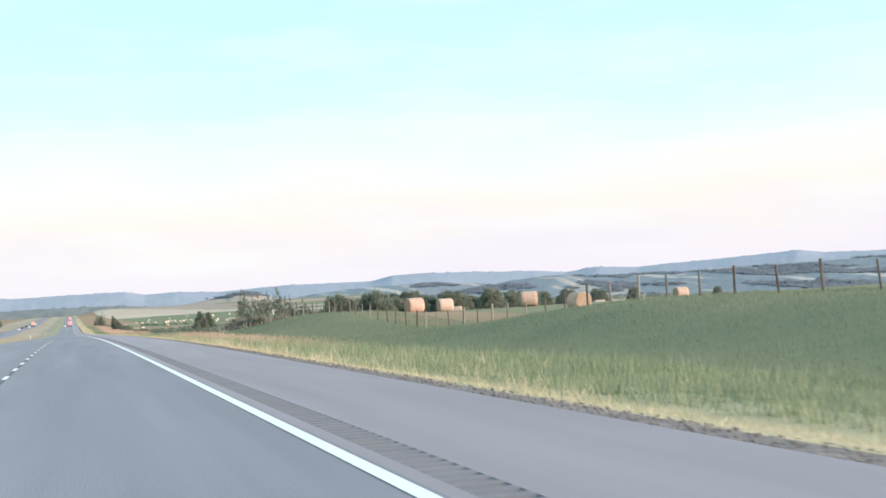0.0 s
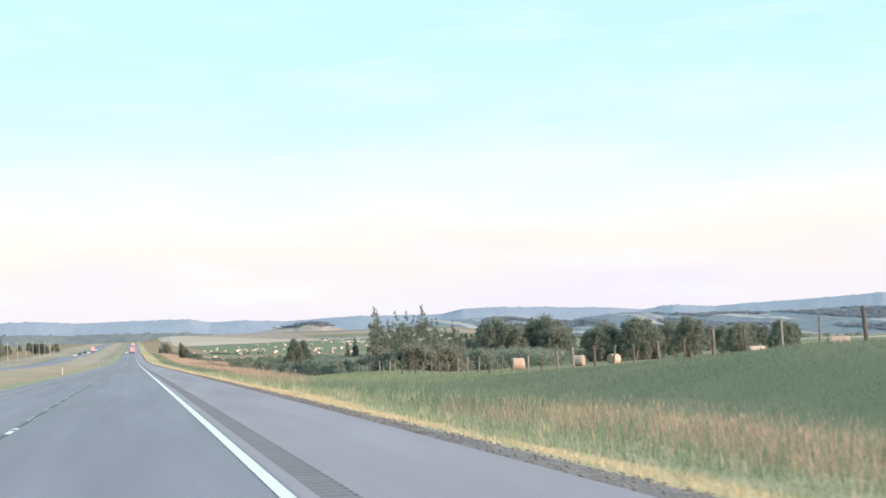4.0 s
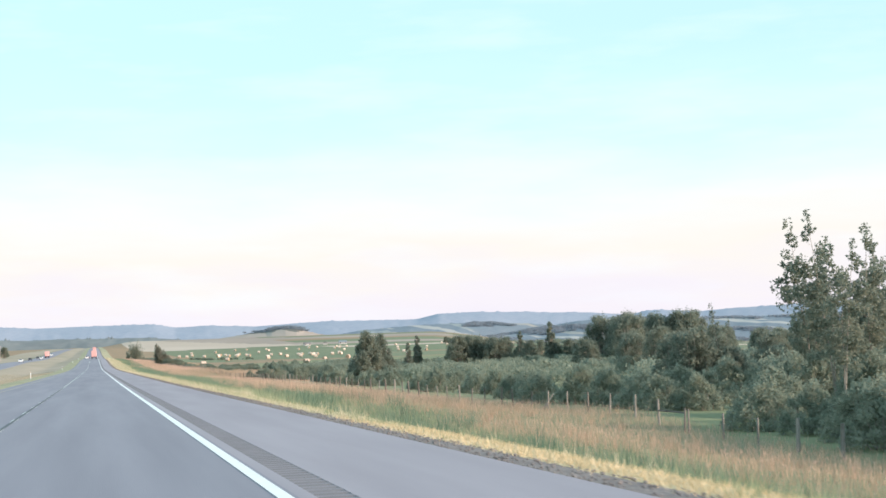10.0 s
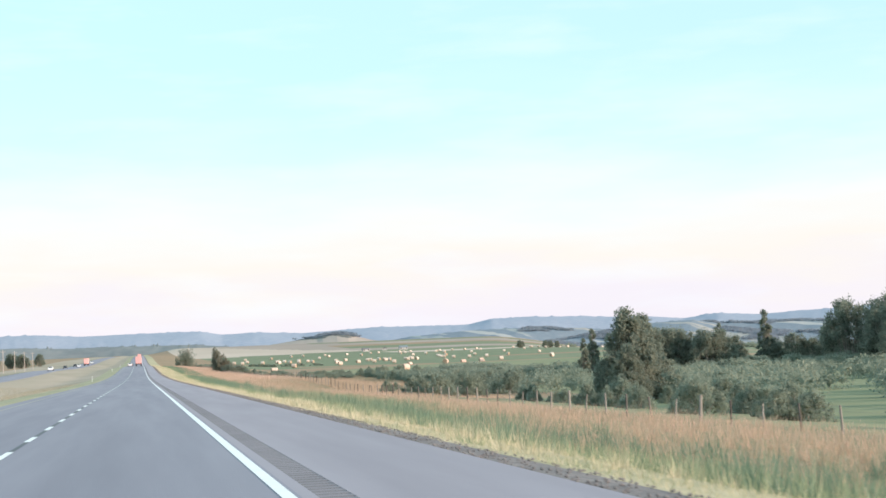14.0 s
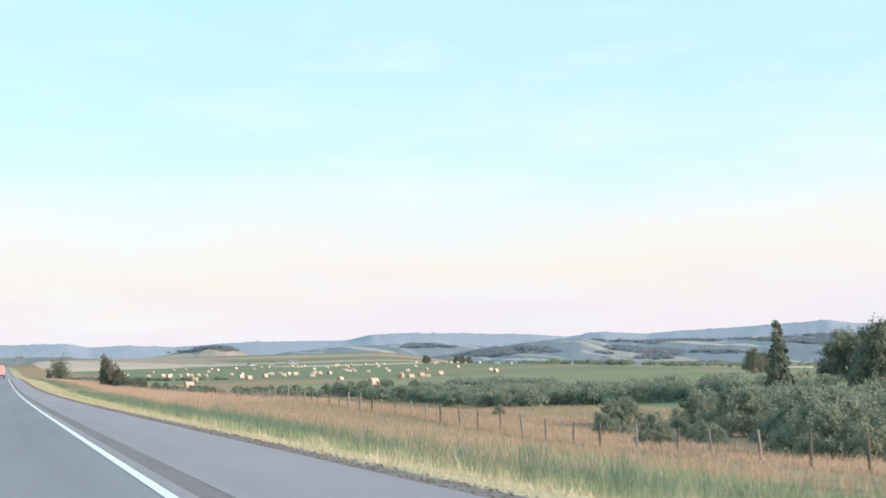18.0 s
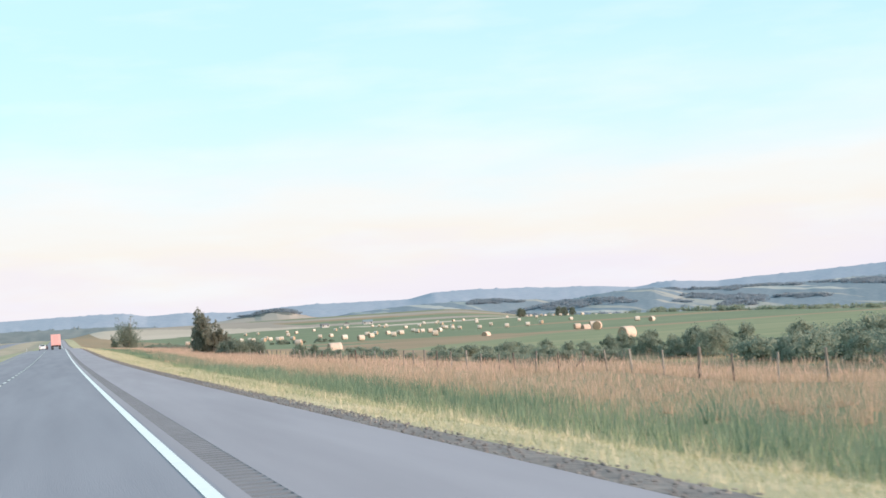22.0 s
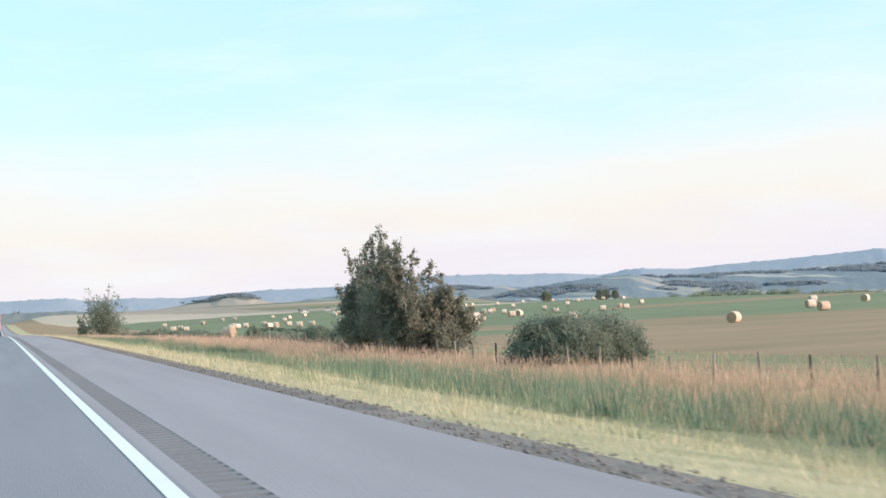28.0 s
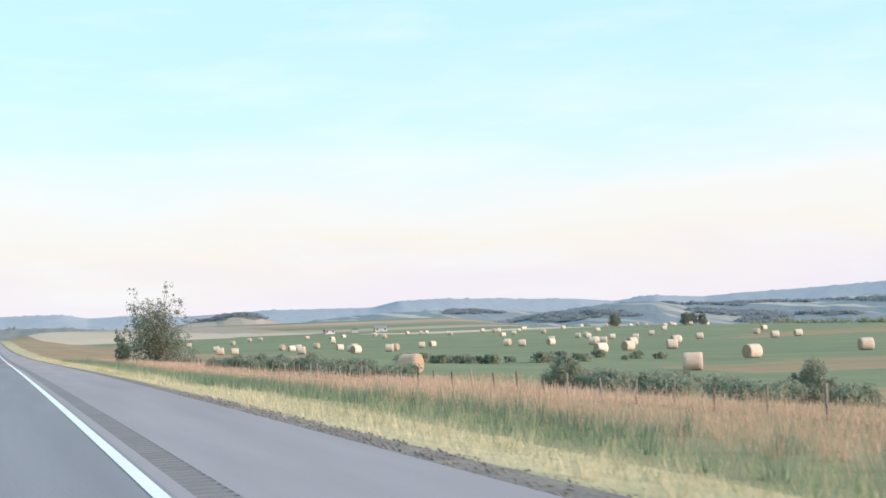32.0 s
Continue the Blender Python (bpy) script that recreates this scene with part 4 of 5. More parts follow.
sp = [(55 + (x - 45) * 1.2, 836 - (828 - y) * 0.6, s, a) if 785 < y < 829 and 44 < x < 55 else (x, y, s, a) for x, y, s, a in sp]
sp = [(x, y, s * (0.8 if 838 < y < 880 else 1.0), a) for x, y, s, a in sp]
rs = random.Random(14)


def thicket(n, x0, x1, y0, y1, s0, s1, skew=1.0):
    for k in range(n):
        sp.append((x0 + (x1 - x0) * rs.random() ** skew, rs.uniform(y0, y1), rs.uniform(s0, s1), rs.uniform(0, 360)))


for k in range(13):        # front row behind the fence
    sp.append((28.6 + rs.uniform(0, 1.6), 327 + 4.2 * k, rs.uniform(0.85, 1.2), rs.uniform(0, 360)))
thicket(46, 29.5, 44, 325, 415, 0.9, 1.35)       # dense willows close behind
thicket(42, 40, 62, 340, 440, 1.1, 1.6)
thicket(46, 31, 46, 415, 560, 0.75, 1.1)
thicket(16, 30, 45, 560, 665, 0.5, 0.8)
thicket(30, 54, 66, 725, 795, 0.8, 1.05)        # belt across the pasture
sp = [q for q in sp if not (318 < q[1] < 440 and q[1] < 325 + (q[0] - 29) * 1.5)]
kinds = ([], [], [])
for k, q in enumerate(sp):
    kinds[2 if (q[1] < 470 and (q[0] - 41) ** 2 / 70 + (q[1] - 362) ** 2 / 420 < 1) else k % 2].append(q)
for proto, places in zip((shrub, shrub_b, shrub_t), kinds):
    plant(proto, places)


def scrub(name, n, x0, x1, y0, y1, h0, h1, label, seed, leaves=620, leaf=0.13, mat=SHRUB):
    """A closed belt of shrubs too far off to pick apart: many leafy mounds in one mesh."""
    r = random.Random(seed)
    bl = []
    for k in range(n):
        x, y = r.uniform(x0, x1), r.uniform(y0, y1)
        h = r.uniform(h0, h1)
        z = float(land(x, y))
        w = h * r.uniform(0.75, 1.0)
        bl.append((x, y, z + h * 0.36, w, w, h * 0.5))
        for i in range(4):
            a_, q = r.uniform(0, 6.283), w * r.uniform(0.3, 0.9)
            bl.append((x + math.cos(a_) * q, y + math.sin(a_) * q, z + h * r.uniform(0.35, 0.8), w * 0.4, w * 0.4, h * 0.22))
    ob = leaf_cloud(name, bl, n * leaves, leaf, mat, None, seed, 0.6, 0.8)
    return tagged(ob, label, "shrubs", kind="stuff")


scrub("willow_belt", 190, 54, 86, 722, 800, 1.7, 2.5, "continuous belt of grey-green willows across the pasture", 61)
scrub("willow_belt", 90, 80, 150, 690, 770, 2.0, 3.2, "willow scrub under the grove", 62)
scrub("willow_belt", 46, 69, 86, 796, 818, 2.2, 3.2, "willow scrub at the pasture edge", 63)
scrub("willow_belt", 150, 46, 115, 470, 640, 2.0, 3.2, "dense willow scrub in the hollow", 64, 500)
scrub("willow_belt", 60, 48, 84, 410, 470, 3.0, 4.6, "tall green scrub behind the willows", 65, 700)
scrub("willow_belt", 60, 56, 140, 640, 700, 1.8, 2.8, "willow scrub before the grove", 66)
scrub("field_scrub", 34, 50, 84, 1168, 1190, 0.7, 1.5, "low strip of scrub in the hay field", 67, 300, 0.13)
scrub("hedgerow", 70, 430, 640, 1800, 1830, 3.0, 6.0, "dark grove in the far valley", 69, 160, 0.4)
scrub("hedgerow", 60, 700, 1000, 2150, 2190, 3.0, 7.0, "dark grove below the far hills", 70, 160, 0.4)
scrub("hedgerow", 40, 500, 820, 2320, 2350, 3.0, 6.0, "dark hedge between far pale fields", 72, 160, 0.4)
scrub("fence_scrub", 30, 31.5, 37.5, 1042, 1072, 0.8, 1.5, "low tangled scrub along the fence", 73, 700, 0.07)
scrub("fence_scrub", 46, 26.5, 33, 1098, 1185, 1.0, 1.9, "low tangled scrub along the fence", 74, 500, 0.1)
scrub("fence_scrub", 30, 31, 41, 860, 892, 0.7, 1.5, "low tangled scrub along the fence", 75, 600, 0.08)
scrub("fence_scrub", 34, 40, 52, 815, 862, 0.8, 1.7, "low tangled scrub behind the fence", 76, 600, 0.08)
plant(make_shrub(2.75, 5.6, 34, "dense rounded dark willow bush by the fence", LEAF, 15000, 0.06, 150, "willow_bush", 0.035, "shrub", "", 0.7, 3.2), [(27.6, 936.6, 1, 0), (30.6, 938.6, .95, 70)])


def hill_woods(hill, name, n, size, cut, rows, seed, label, top=None, mat=None):
    """Groves on a hillside: clumps of foliage at the hill's own vertices, in patches."""
    r = random.Random(seed)
    co = np.zeros(len(hill.data.vertices) * 3)
    hill.data.vertices.foreach_get("co", co)
    co = co.reshape(-1, 3)
    w = 640
    bl = []
    for t in range(60000):
        if len(bl) >= n:
            break
        k = r.randrange(rows[0], rows[1]) * w + r.randrange(w)
        x, y, z = co[k] + (co[k + w] - co[k]) * r.random()
        if top is not None and z < top:
            continue
        if noise.noise((x * 0.006, y * 0.002, 5.0 + seed)) + 0.5 * noise.noise((x * 0.02, y * 0.006, 1.0)) > cut:
            q = size * r.uniform(0.6, 1.2)
            bl.append((x + r.uniform(-8, 8), y + r.uniform(-8, 8), z + q * 0.3, q * 1.7, q * 1.2, q * 0.55))
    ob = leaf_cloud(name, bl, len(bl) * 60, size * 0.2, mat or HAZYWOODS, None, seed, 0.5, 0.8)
    return tagged(ob, label, "woods", kind="stuff")


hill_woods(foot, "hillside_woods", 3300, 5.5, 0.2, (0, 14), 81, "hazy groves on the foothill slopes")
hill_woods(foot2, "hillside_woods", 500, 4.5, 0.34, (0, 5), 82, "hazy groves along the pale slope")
hill_woods(butte, "butte_scrub", 130, 3.6, -1.0, (0, 4), 84, "dark scrub on top of the butte", 48.0)


# ---------------------------------------------------------------- grass
def blades(name, n, xs, y0, y1, height, width, mat, label, seed, head=None, keep=None, lean=0.5, tuft=None):
    """One mesh of n grass blades; head: (share of the height, width) of a seed head as a second piece on top; tuft: (blades, radius) of each bunch."""
    rnd = np.random.RandomState(seed)
    x = xs(rnd, n if tuft is None else n // tuft[0])
    y = rnd.uniform(y0, y1, len(x))
    if keep is not None:
        ok = keep(x, y, rnd)
        x, y = x[ok], y[ok]
    a = rnd.uniform(0, 2 * np.pi, len(x) if tuft is None else len(x) * tuft[0])
    size = 1.0
    if tuft is not None:
        size = np.repeat(rnd.uniform(0.5, 1.2, len(x)), tuft[0])
        out = np.abs(rnd.normal(size=len(a))) * tuft[1] * size
        x, y = np.repeat(x, tuft[0]) + np.cos(a) * out, np.repeat(y, tuft[0]) + np.sin(a) * out
    n = len(x)
    clump = 0.75 + 0.5 * np.sin(x * 1.7 + 0.6 * np.sin(y * 0.9)) * np.sin(y * 0.83 + x)
    h = height * rnd.uniform(0.4, 1.2, n) * (0.8 + 0.25 * clump) * size
    z = land(x, y) - 0.03
    tip = np.stack([x + np.cos(a) * h * lean * rnd.uniform(0.1, 1, n), y + np.sin(a) * h * lean * rnd.uniform(0.1, 1, n), z + h], 1)
    b = rnd.uniform(0, np.pi, n)
    w = width * rnd.uniform(0.6, 1.4, n)
    d = np.stack([np.cos(b) * w / 2, np.sin(b) * w / 2, np.zeros(n)], 1)
    base = np.stack([x, y, z], 1)
    if head is None:
        v = np.stack([base - d, base + d, tip], 1).reshape(-1, 3)
        k = 3
    else:
        mid = base + (tip - base) * (1 - head[0])
        hd = d / np.maximum(w, 1e-6)[:, None] * head[1]
        body = mid + (tip - mid) * 0.45
        v = np.stack([mid, body + hd, tip, body - hd], 1).reshape(-1, 3)
        k = 4
    me = bpy.data.meshes.new(name)
    me.vertices.add(len(v)); me.vertices.foreach_set("co", v.ravel())
    me.loops.add(k * n); me.loops.foreach_set("vertex_index", np.arange(k * n))
    me.polygons.add(n); me.polygons.foreach_set("loop_start", np.arange(0, k * n, k)); me.polygons.foreach_set("loop_total", np.full(n, k))
    me.update(calc_edges=True)
    me.materials.append(mat)
    return tagged(new(name, me), label, "grass", kind="stuff")


def between(a, b, p=1.0):
    return lambda r, n: a + (b - a) * r.rand(n) ** p


def patch(x, y, s=1.0):
    return 0.5 + 0.5 * np.sin(x * 0.35 * s + 2.1 * np.sin(y * 0.043 * s)) * np.sin(y * 0.061 * s + 0.9 * np.sin(x * 0.4 * s))


Y0, Y1 = 6, 1250
MOWN_EDGE = lambda y: 8.7 - 1.9 * smooth((330 - y) / 60) + 0.6 * np.sin(y * 0.11) + 0.5 * np.sin(y * 0.037 + 1) + 0.3 * np.sin(y * 0.45) + 2.7 * smooth((y - 680) / 50)
GRAVEL_EDGE = lambda y: 4.98 + 0.1 * np.sin(y * 0.31) + 0.12 * np.sin(y * 0.083 + 2)


def drift(x, y, s=1.0, seed=0.0):
    """Uneven patches at three sizes, 0 to 1, that follow the road."""
    u = np.sin(x * 0.31 * s + 1.7 * np.sin(y * 0.021 * s + seed)) * np.sin(y * 0.033 * s + 1.3 * np.sin(x * 0.23 * s + seed))
    w = np.sin(x * 0.83 * s + 2.0 * np.sin(y * 0.11 * s + seed * 2)) * np.sin(y * 0.14 * s + seed + 1.1 * np.sin(x * 0.9 * s))
    q = np.sin(x * 2.1 * s + 1.6 * np.sin(y * 0.53 * s)) * np.sin(y * 0.61 * s + 2 * np.sin(x * 1.7 * s + seed))
    return 0.5 + 0.27 * u + 0.22 * w + 0.12 * q


def dense(p, lo, hi, r):
    """True more often where p rises from lo to hi."""
    return r.rand(len(p)) < np.clip((p - lo) / (hi - lo), 0, 1)


EARLY = lambda y: smooth((330 - y) / 60)        # along the first bank


def green_share(x, y):
    """Share of green among the tall grass: more by the ditch, in drifts."""
    late = smooth((y - 580) / 120)
    centre = 12.0 + 1.6 * smooth((y - 440) / 80) + 1.2 * late + 1.6 * smooth((y - 940) / 40)
    return np.clip(0.5 + 0.2 * smooth((500 - y) / 80) + (2.4 - 0.8 * late) * (drift(x, y, 0.6, 1.0) - 0.5) + (0.15 + 0.1 * late) * (centre - x), 0.04, 1)


blades("mown_grass", 680000, between(4.8, 13.2, 1.25), Y0, Y1, 0.1, 0.013, MOWN, "short dry straw-coloured mown grass along the verge", 1,
       keep=lambda x, y, r: dense(x - GRAVEL_EDGE(y), -0.12, 0.6, r) & dense(MOWN_EDGE(y) - x, -0.3, 1.2, r), lean=0.9)
blades("short_grass", 260000, between(5.3, 14.0), Y0, Y1, 0.15, 0.016, PALE, "short pale green grass along the verge", 12,
       keep=lambda x, y, r: dense(drift(x, y, 1.5, 3.0) + 0.07 * (x - 7.0), 0.36, 0.66, r) & dense(MOWN_EDGE(y) + 1.2 - x, 0, 0.8, r), lean=0.9)
blades("dry_tuft", 52000, between(5.2, 9.8), Y0, Y1, 0.3, 0.014, MOWN, "taller pale dry grass stalks on the verge", 2, lean=0.6, keep=lambda x, y, r: dense(drift(x, y, 2.2, 5.0), 0.5, 0.7, r))
blades("ditch_grass", 560000, between(7.8, 24, 1.5), Y0, Y1, 0.42, 0.02, GREEN, "long green grass on the ditch slope", 3,
       keep=lambda x, y, r: dense(x - MOWN_EDGE(y), -0.5, 0.9, r) & (r.rand(len(x)) < green_share(x, y) * (1 - 0.45 * EARLY(y))) & ((y > 300) | (x < 14)))
blades("meadow_grass", 420000, between(9.2, 27.5), Y0, Y1, 0.44, 0.02, SEED, "tall tan meadow grass gone to seed", 4,
       keep=lambda x, y, r: (r.rand(len(x)) < 1.12 - green_share(x, y) - 2 * EARLY(y)) & dense(x - MOWN_EDGE(y), 0, 1.5, r))
blades("seed_heads", 230000, between(9.2, 26.5), Y0, Y1, 0.6, 0.02, HEADS, "pinkish seed heads of tall grass", 5, head=(0.3, 0.011),
       keep=lambda x, y, r: (r.rand(len(x)) < 0.95 - green_share(x, y) - 2 * EARLY(y)) & dense(x - MOWN_EDGE(y), 0, 2.0, r), lean=0.4)
blades("fence_seed_heads", 70000, between(15.5, 27), 720, Y1, 0.9, 0.02, HEADS, "tall pink seed heads along the fence", 15, head=(0.36, 0.015), lean=0.3,
       keep=lambda x, y, r: dense(drift(x, y, 0.8, 2.0), 0.25, 0.7, r))
blades("green_clump", 230000, between(8.9, 16.5), 150, Y1, 0.62, 0.021, CLUMP, "taller dark green clumps along the ditch", 13,
       keep=lambda x, y, r: dense(drift(x, y, 0.8, 4.0) + 0.25 * np.minimum(0, 2.2 - np.abs(x - MOWN_EDGE(y) - 2.7)) + 0.12 * smooth((y - 440) / 80), 0.52, 0.7, r) & dense(x - MOWN_EDGE(y), -0.2, 0.7, r))
blades("low_green_grass", 170000, between(5.8, 12.5), Y0, 330, 0.2, 0.016, GREEN, "low green grass below the bank", 14, lean=0.8,
       keep=lambda x, y, r: dense(x - MOWN_EDGE(y), -0.6, 0.8, r) & (r.rand(len(x)) < EARLY(y)))
blades("verge_seed_grass", 45000, between(8.3, 12.2), 30, 330, 0.42, 0.018, SEED, "tan seed grass below the bank", 17,
       keep=lambda x, y, r: dense(drift(x, y, 1.0, 6.0) - 0.2 * np.abs(x - 10.2) + 0.15, 0.1, 0.6, r) & (y > 60 + 40 * r.rand(len(x))) & (np.abs(y - 198) > 34 * r.rand(len(x)) ** 0.3))
blades("verge_seed_heads", 18000, between(8.5, 12.0), 30, 330, 0.55, 0.02, HEADS, "pinkish seed heads below the bank", 18, head=(0.3, 0.011), lean=0.4,
       keep=lambda x, y, r: dense(drift(x, y, 1.0, 6.0) - 0.2 * np.abs(x - 10.2) + 0.1, 0.2, 0.7, r) & (y > 60 + 40 * r.rand(len(x))) & (np.abs(y - 198) > 34 * r.rand(len(x)) ** 0.3))
blades("berm_grass", 430000, between(11, 31), Y0, 330, 0.17, 0.02, BERM, "dense green grass on the bank below the fence", 6, keep=lambda x, y, r: (y < 205 + 60 * r.rand(len(x))))
blades("bank_grass", 170000, between(11, 31), 200, 345, 0.24, 0.02, GREEN, "fresh green grass at the low end of the bank", 19, keep=lambda x, y, r: dense(y, 205, 265, r) & dense(345 - y, 0, 40, r))
blades("straw_grass", 120000, between(4.9, 7.6), Y0, 345, 0.12, 0.014, STRAW, "golden dry straw beside the gravel", 20, lean=0.9,
       keep=lambda x, y, r: dense(y, 35, 80, r) & dense(x - GRAVEL_EDGE(y), 0.0, 0.4, r) & dense(MOWN_EDGE(y) - x + 0.4 * (drift(x, y, 2.0, 7.0) - 0.5), 0.0, 0.9, r))
blades("green_tuft", 150000, between(8.6, 17.0), 330, Y1, 0.8, 0.02, CLUMP, "tall dark green bunches of grass in the ditch", 21, tuft=(46, 0.24), lean=0.45,
       keep=lambda x, y, r: dense(drift(x, y, 0.9, 8.0) - 0.05 * np.abs(x - MOWN_EDGE(y) - 2.3), 0.3, 0.6, r) & dense(x - MOWN_EDGE(y), 0.0, 1.0, r))
blades("green_tuft", 30000, between(8.0, 11.5), Y0, 330, 0.45, 0.018, GREEN, "green bunches of grass below the bank", 22, tuft=(40, 0.2), lean=0.5,
       keep=lambda x, y, r: dense(drift(x, y, 0.9, 8.0), 0.4, 0.6, r))
blades("straw_tuft", 60000, between(5.4, 10.2), Y0, Y1, 0.4, 0.013, MOWN, "pale dry bunches of grass on the verge", 23, tuft=(32, 0.17), lean=0.7,
       keep=lambda x, y, r: dense(drift(x, y, 1.1, 9.0) + 0.04 * (x - 7.0), 0.35, 0.65, r))
blades("verge_tuft", 40000, between(5.3, 9.8), 150, Y1, 0.22, 0.015, GREEN, "low green bunches of grass on the mown verge", 24, tuft=(34, 0.22), lean=0.8,
       keep=lambda x, y, r: dense(drift(x, y, 1.4, 2.0) + 0.05 * (x - 7.0), 0.45, 0.7, r))
blades("seed_tuft", 70000, between(10.0, 24.0), 340, Y1, 0.85, 0.018, SEED, "tall tan bunches of seed grass", 25, tuft=(40, 0.26), lean=0.4,
       keep=lambda x, y, r: dense(1 - green_share(x, y), 0.2, 0.7, r))
blades("pasture_grass", 150000, between(26, 42, 2.0), 600, 1110, 0.36, 0.035, SEED, "thin brownish pasture grass beyond the fence", 7, keep=lambda x, y, r: patch(x, y, 0.5) + r.rand(len(x)) * 0.6 > 0.5)
blades("pasture_grass", 70000, between(34, 64), 670, 836, 0.36, 0.045, SEED, "thin tan pasture grass before the willows", 16)
blades("median_grass", 60000, between(-9.5, -26, 1.2), 60, 700, 0.15, 0.05, MEDIAN, "dry grass on the median", 8)


def stones(name, n, seed):
    rnd = np.random.RandomState(seed)
    oct_v = np.array([(1, 0, 0), (-1, 0, 0), (0, 1, 0), (0, -1, 0), (0, 0, 1), (0, 0, -0.6)], float)
    oct_f = np.array([(0, 2, 4), (2, 1, 4), (1, 3, 4), (3, 0, 4), (2, 0, 5), (1, 2, 5), (3, 1, 5), (0, 3, 5)])
    x = 4.28 + rnd.rand(n) ** 1.3 * 0.95
    y = rnd.uniform(Y0, 1020, n)
    s = rnd.uniform(0.01, 0.026, n)
    c = np.stack([x, y, land(x, y) + 0.015], 1)
    v = c[:, None, :] + oct_v[None] * s[:, None, None] * rnd.uniform(0.6, 1.3, (n, 1, 3))
    f = oct_f[None] + (np.arange(n) * 6)[:, None, None]
    ob = mesh_object(name, v.reshape(-1, 3), f.reshape(-1, 3), GRAVEL, False)
    return tagged(ob, "loose grey gravel at the pavement edge", "gravel", kind="stuff")


stones("loose_gravel", 34000, 9)


# ---------------------------------------------------------------- road markings in pieces
dash_me = bpy.data.meshes.new("dash")
dash_me.from_pydata([(-0.06, 0, 0), (0.06, 0, 0), (0.06, 1.25, 0), (0.06, 2.5, 0), (-0.06, 2.5, 0), (-0.06, 1.25, 0)], [], [(0, 1, 2, 5), (5, 2, 3, 4)])
dash_me.materials.append(PAINT)
lane_line = tagged(new("lane_line"), "broken white painted lane line", "marking", kind="structure")
for k in range(235):
    y = -48.1 + 6.5 * k
    d = new("dash", dash_me)
    d.parent = lane_line
    d.matrix_basis = Matrix.Translation((DASH, y, float(road_z(y + 1.5)) + 0.006)) @ Euler((math.atan2(float(road_z(y + 3) - road_z(y)), 3.0), 0, 0)).to_matrix().to_4x4()
ribbon("lane_seam", DASH - 0.04, DASH + 0.05, -120, 2000, 0.003, TAR, "dark sealed joint between the lanes", category="marking")

# rumble strip: grooves milled across a narrow band of the shoulder
v, f, mi = [], [], []
y = -120.0
while y < 2600:
    steps = ((0.0, 0.0), (0.19, 0.0), (0.22, -0.014), (0.32, -0.014), (0.36, 0.0)) if -8 < y < 1010 else ((0.0, 0.0), (4.0, 0.0))
    for (d0, h0), (d1, h1) in zip(steps, steps[1:]):
        n0 = len(v)
        v += [(1.73, y + d0, float(road_z(y + d0)) + h0), (2.08, y + d0, float(road_z(y + d0)) + h0), (2.08, y + d1, float(road_z(y + d1)) + h1), (1.73, y + d1, float(road_z(y + d1)) + h1)]
        f.append((n0, n0 + 1, n0 + 2, n0 + 3))
        mi.append(0 if h0 == h1 == 0.0 else 1)
    y += steps[-1][0]
rumble = mesh_object("rumble_strip", v, f, [STRIP, GROOVE], False)
rumble.data.polygons.foreach_set("material_index", mi)
tagged(rumble, "rumble strip of grooves milled in the shoulder", "rumble strip", kind="structure")

# cracks across the shoulder
cracks = random.Random(4)
for k in range(12):
    y, x0, x1 = cracks.uniform(10, 1000), cracks.uniform(2.2, 2.9), cracks.uniform(3.2, 4.4)
    pts = [(x0 + (x1 - x0) * i / 9, y + 0.25 * noise.noise((i * 0.7, y, 0)) + 0.03 * i) for i in range(10)]
    v, f = [], []
    for i, (px, py) in enumerate(pts):
        z = float(road_z(py)) + 0.004
        w = cracks.uniform(0.004, 0.009)
        v += [(px, py - w, z), (px, py + w, z)]
        if i:
            f.append((2 * i - 2, 2 * i - 1, 2 * i + 1, 2 * i))
    mesh_object("crack", v, f, TAR, False, shoulder)


# ---------------------------------------------------------------- vehicles
def box(bm, x0, x1, y0, y1, z0, z1, bev=0.0):
    r = bmesh.ops.create_cube(bm, size=1.0)
    bmesh.ops.scale(bm, vec=(x1 - x0, y1 - y0, z1 - z0), verts=r["verts"])
    bmesh.ops.translate(bm, vec=((x0 + x1) / 2, (y0 + y1) / 2, (z0 + z1) / 2), verts=r["verts"])
    if bev:
        ed = list({e for vv in r["verts"] for e in vv.link_edges})
        bmesh.ops.bevel(bm, geom=ed, offset=bev, segments=2, affect="EDGES", clamp_overlap=True)


def boxed(name, dims, mat, parent, bev=0.02, label=""):
    bm = bmesh.new()
    box(bm, *dims, bev)
    return part(name, bm, mat, parent, label)


def wheel(parent, x, y, r, w):
    bm = bmesh.new()
    bmesh.ops.create_cone(bm, cap_ends=True, segments=20, radius1=r, radius2=r, depth=w, matrix=Matrix.Translation((x, y, r)) @ Euler((0, math.pi / 2, 0)).to_matrix().to_4x4())
    ty = part("wheel", bm, TYRE, parent, "black rubber wheel", True)
    bm = bmesh.new()
    bmesh.ops.create_cone(bm, cap_ends=True, segments=14, radius1=r * 0.55, radius2=r * 0.5, depth=w + 0.03, matrix=Matrix.Translation((x, y, r)) @ Euler((0, math.pi / 2, 0)).to_matrix().to_4x4())
    part("rim", bm, STEEL, ty)


def on_road(ob, x, y, turn=0, lift=0.0):
    pitch = math.degrees(math.atan2(float(road_z(y + 4) - road_z(y)), 4.0)) * (1 if turn == 0 else -1)
    ob.matrix_basis = pose(x, y, float(road_z(y)) + lift, pitch, 0, turn)


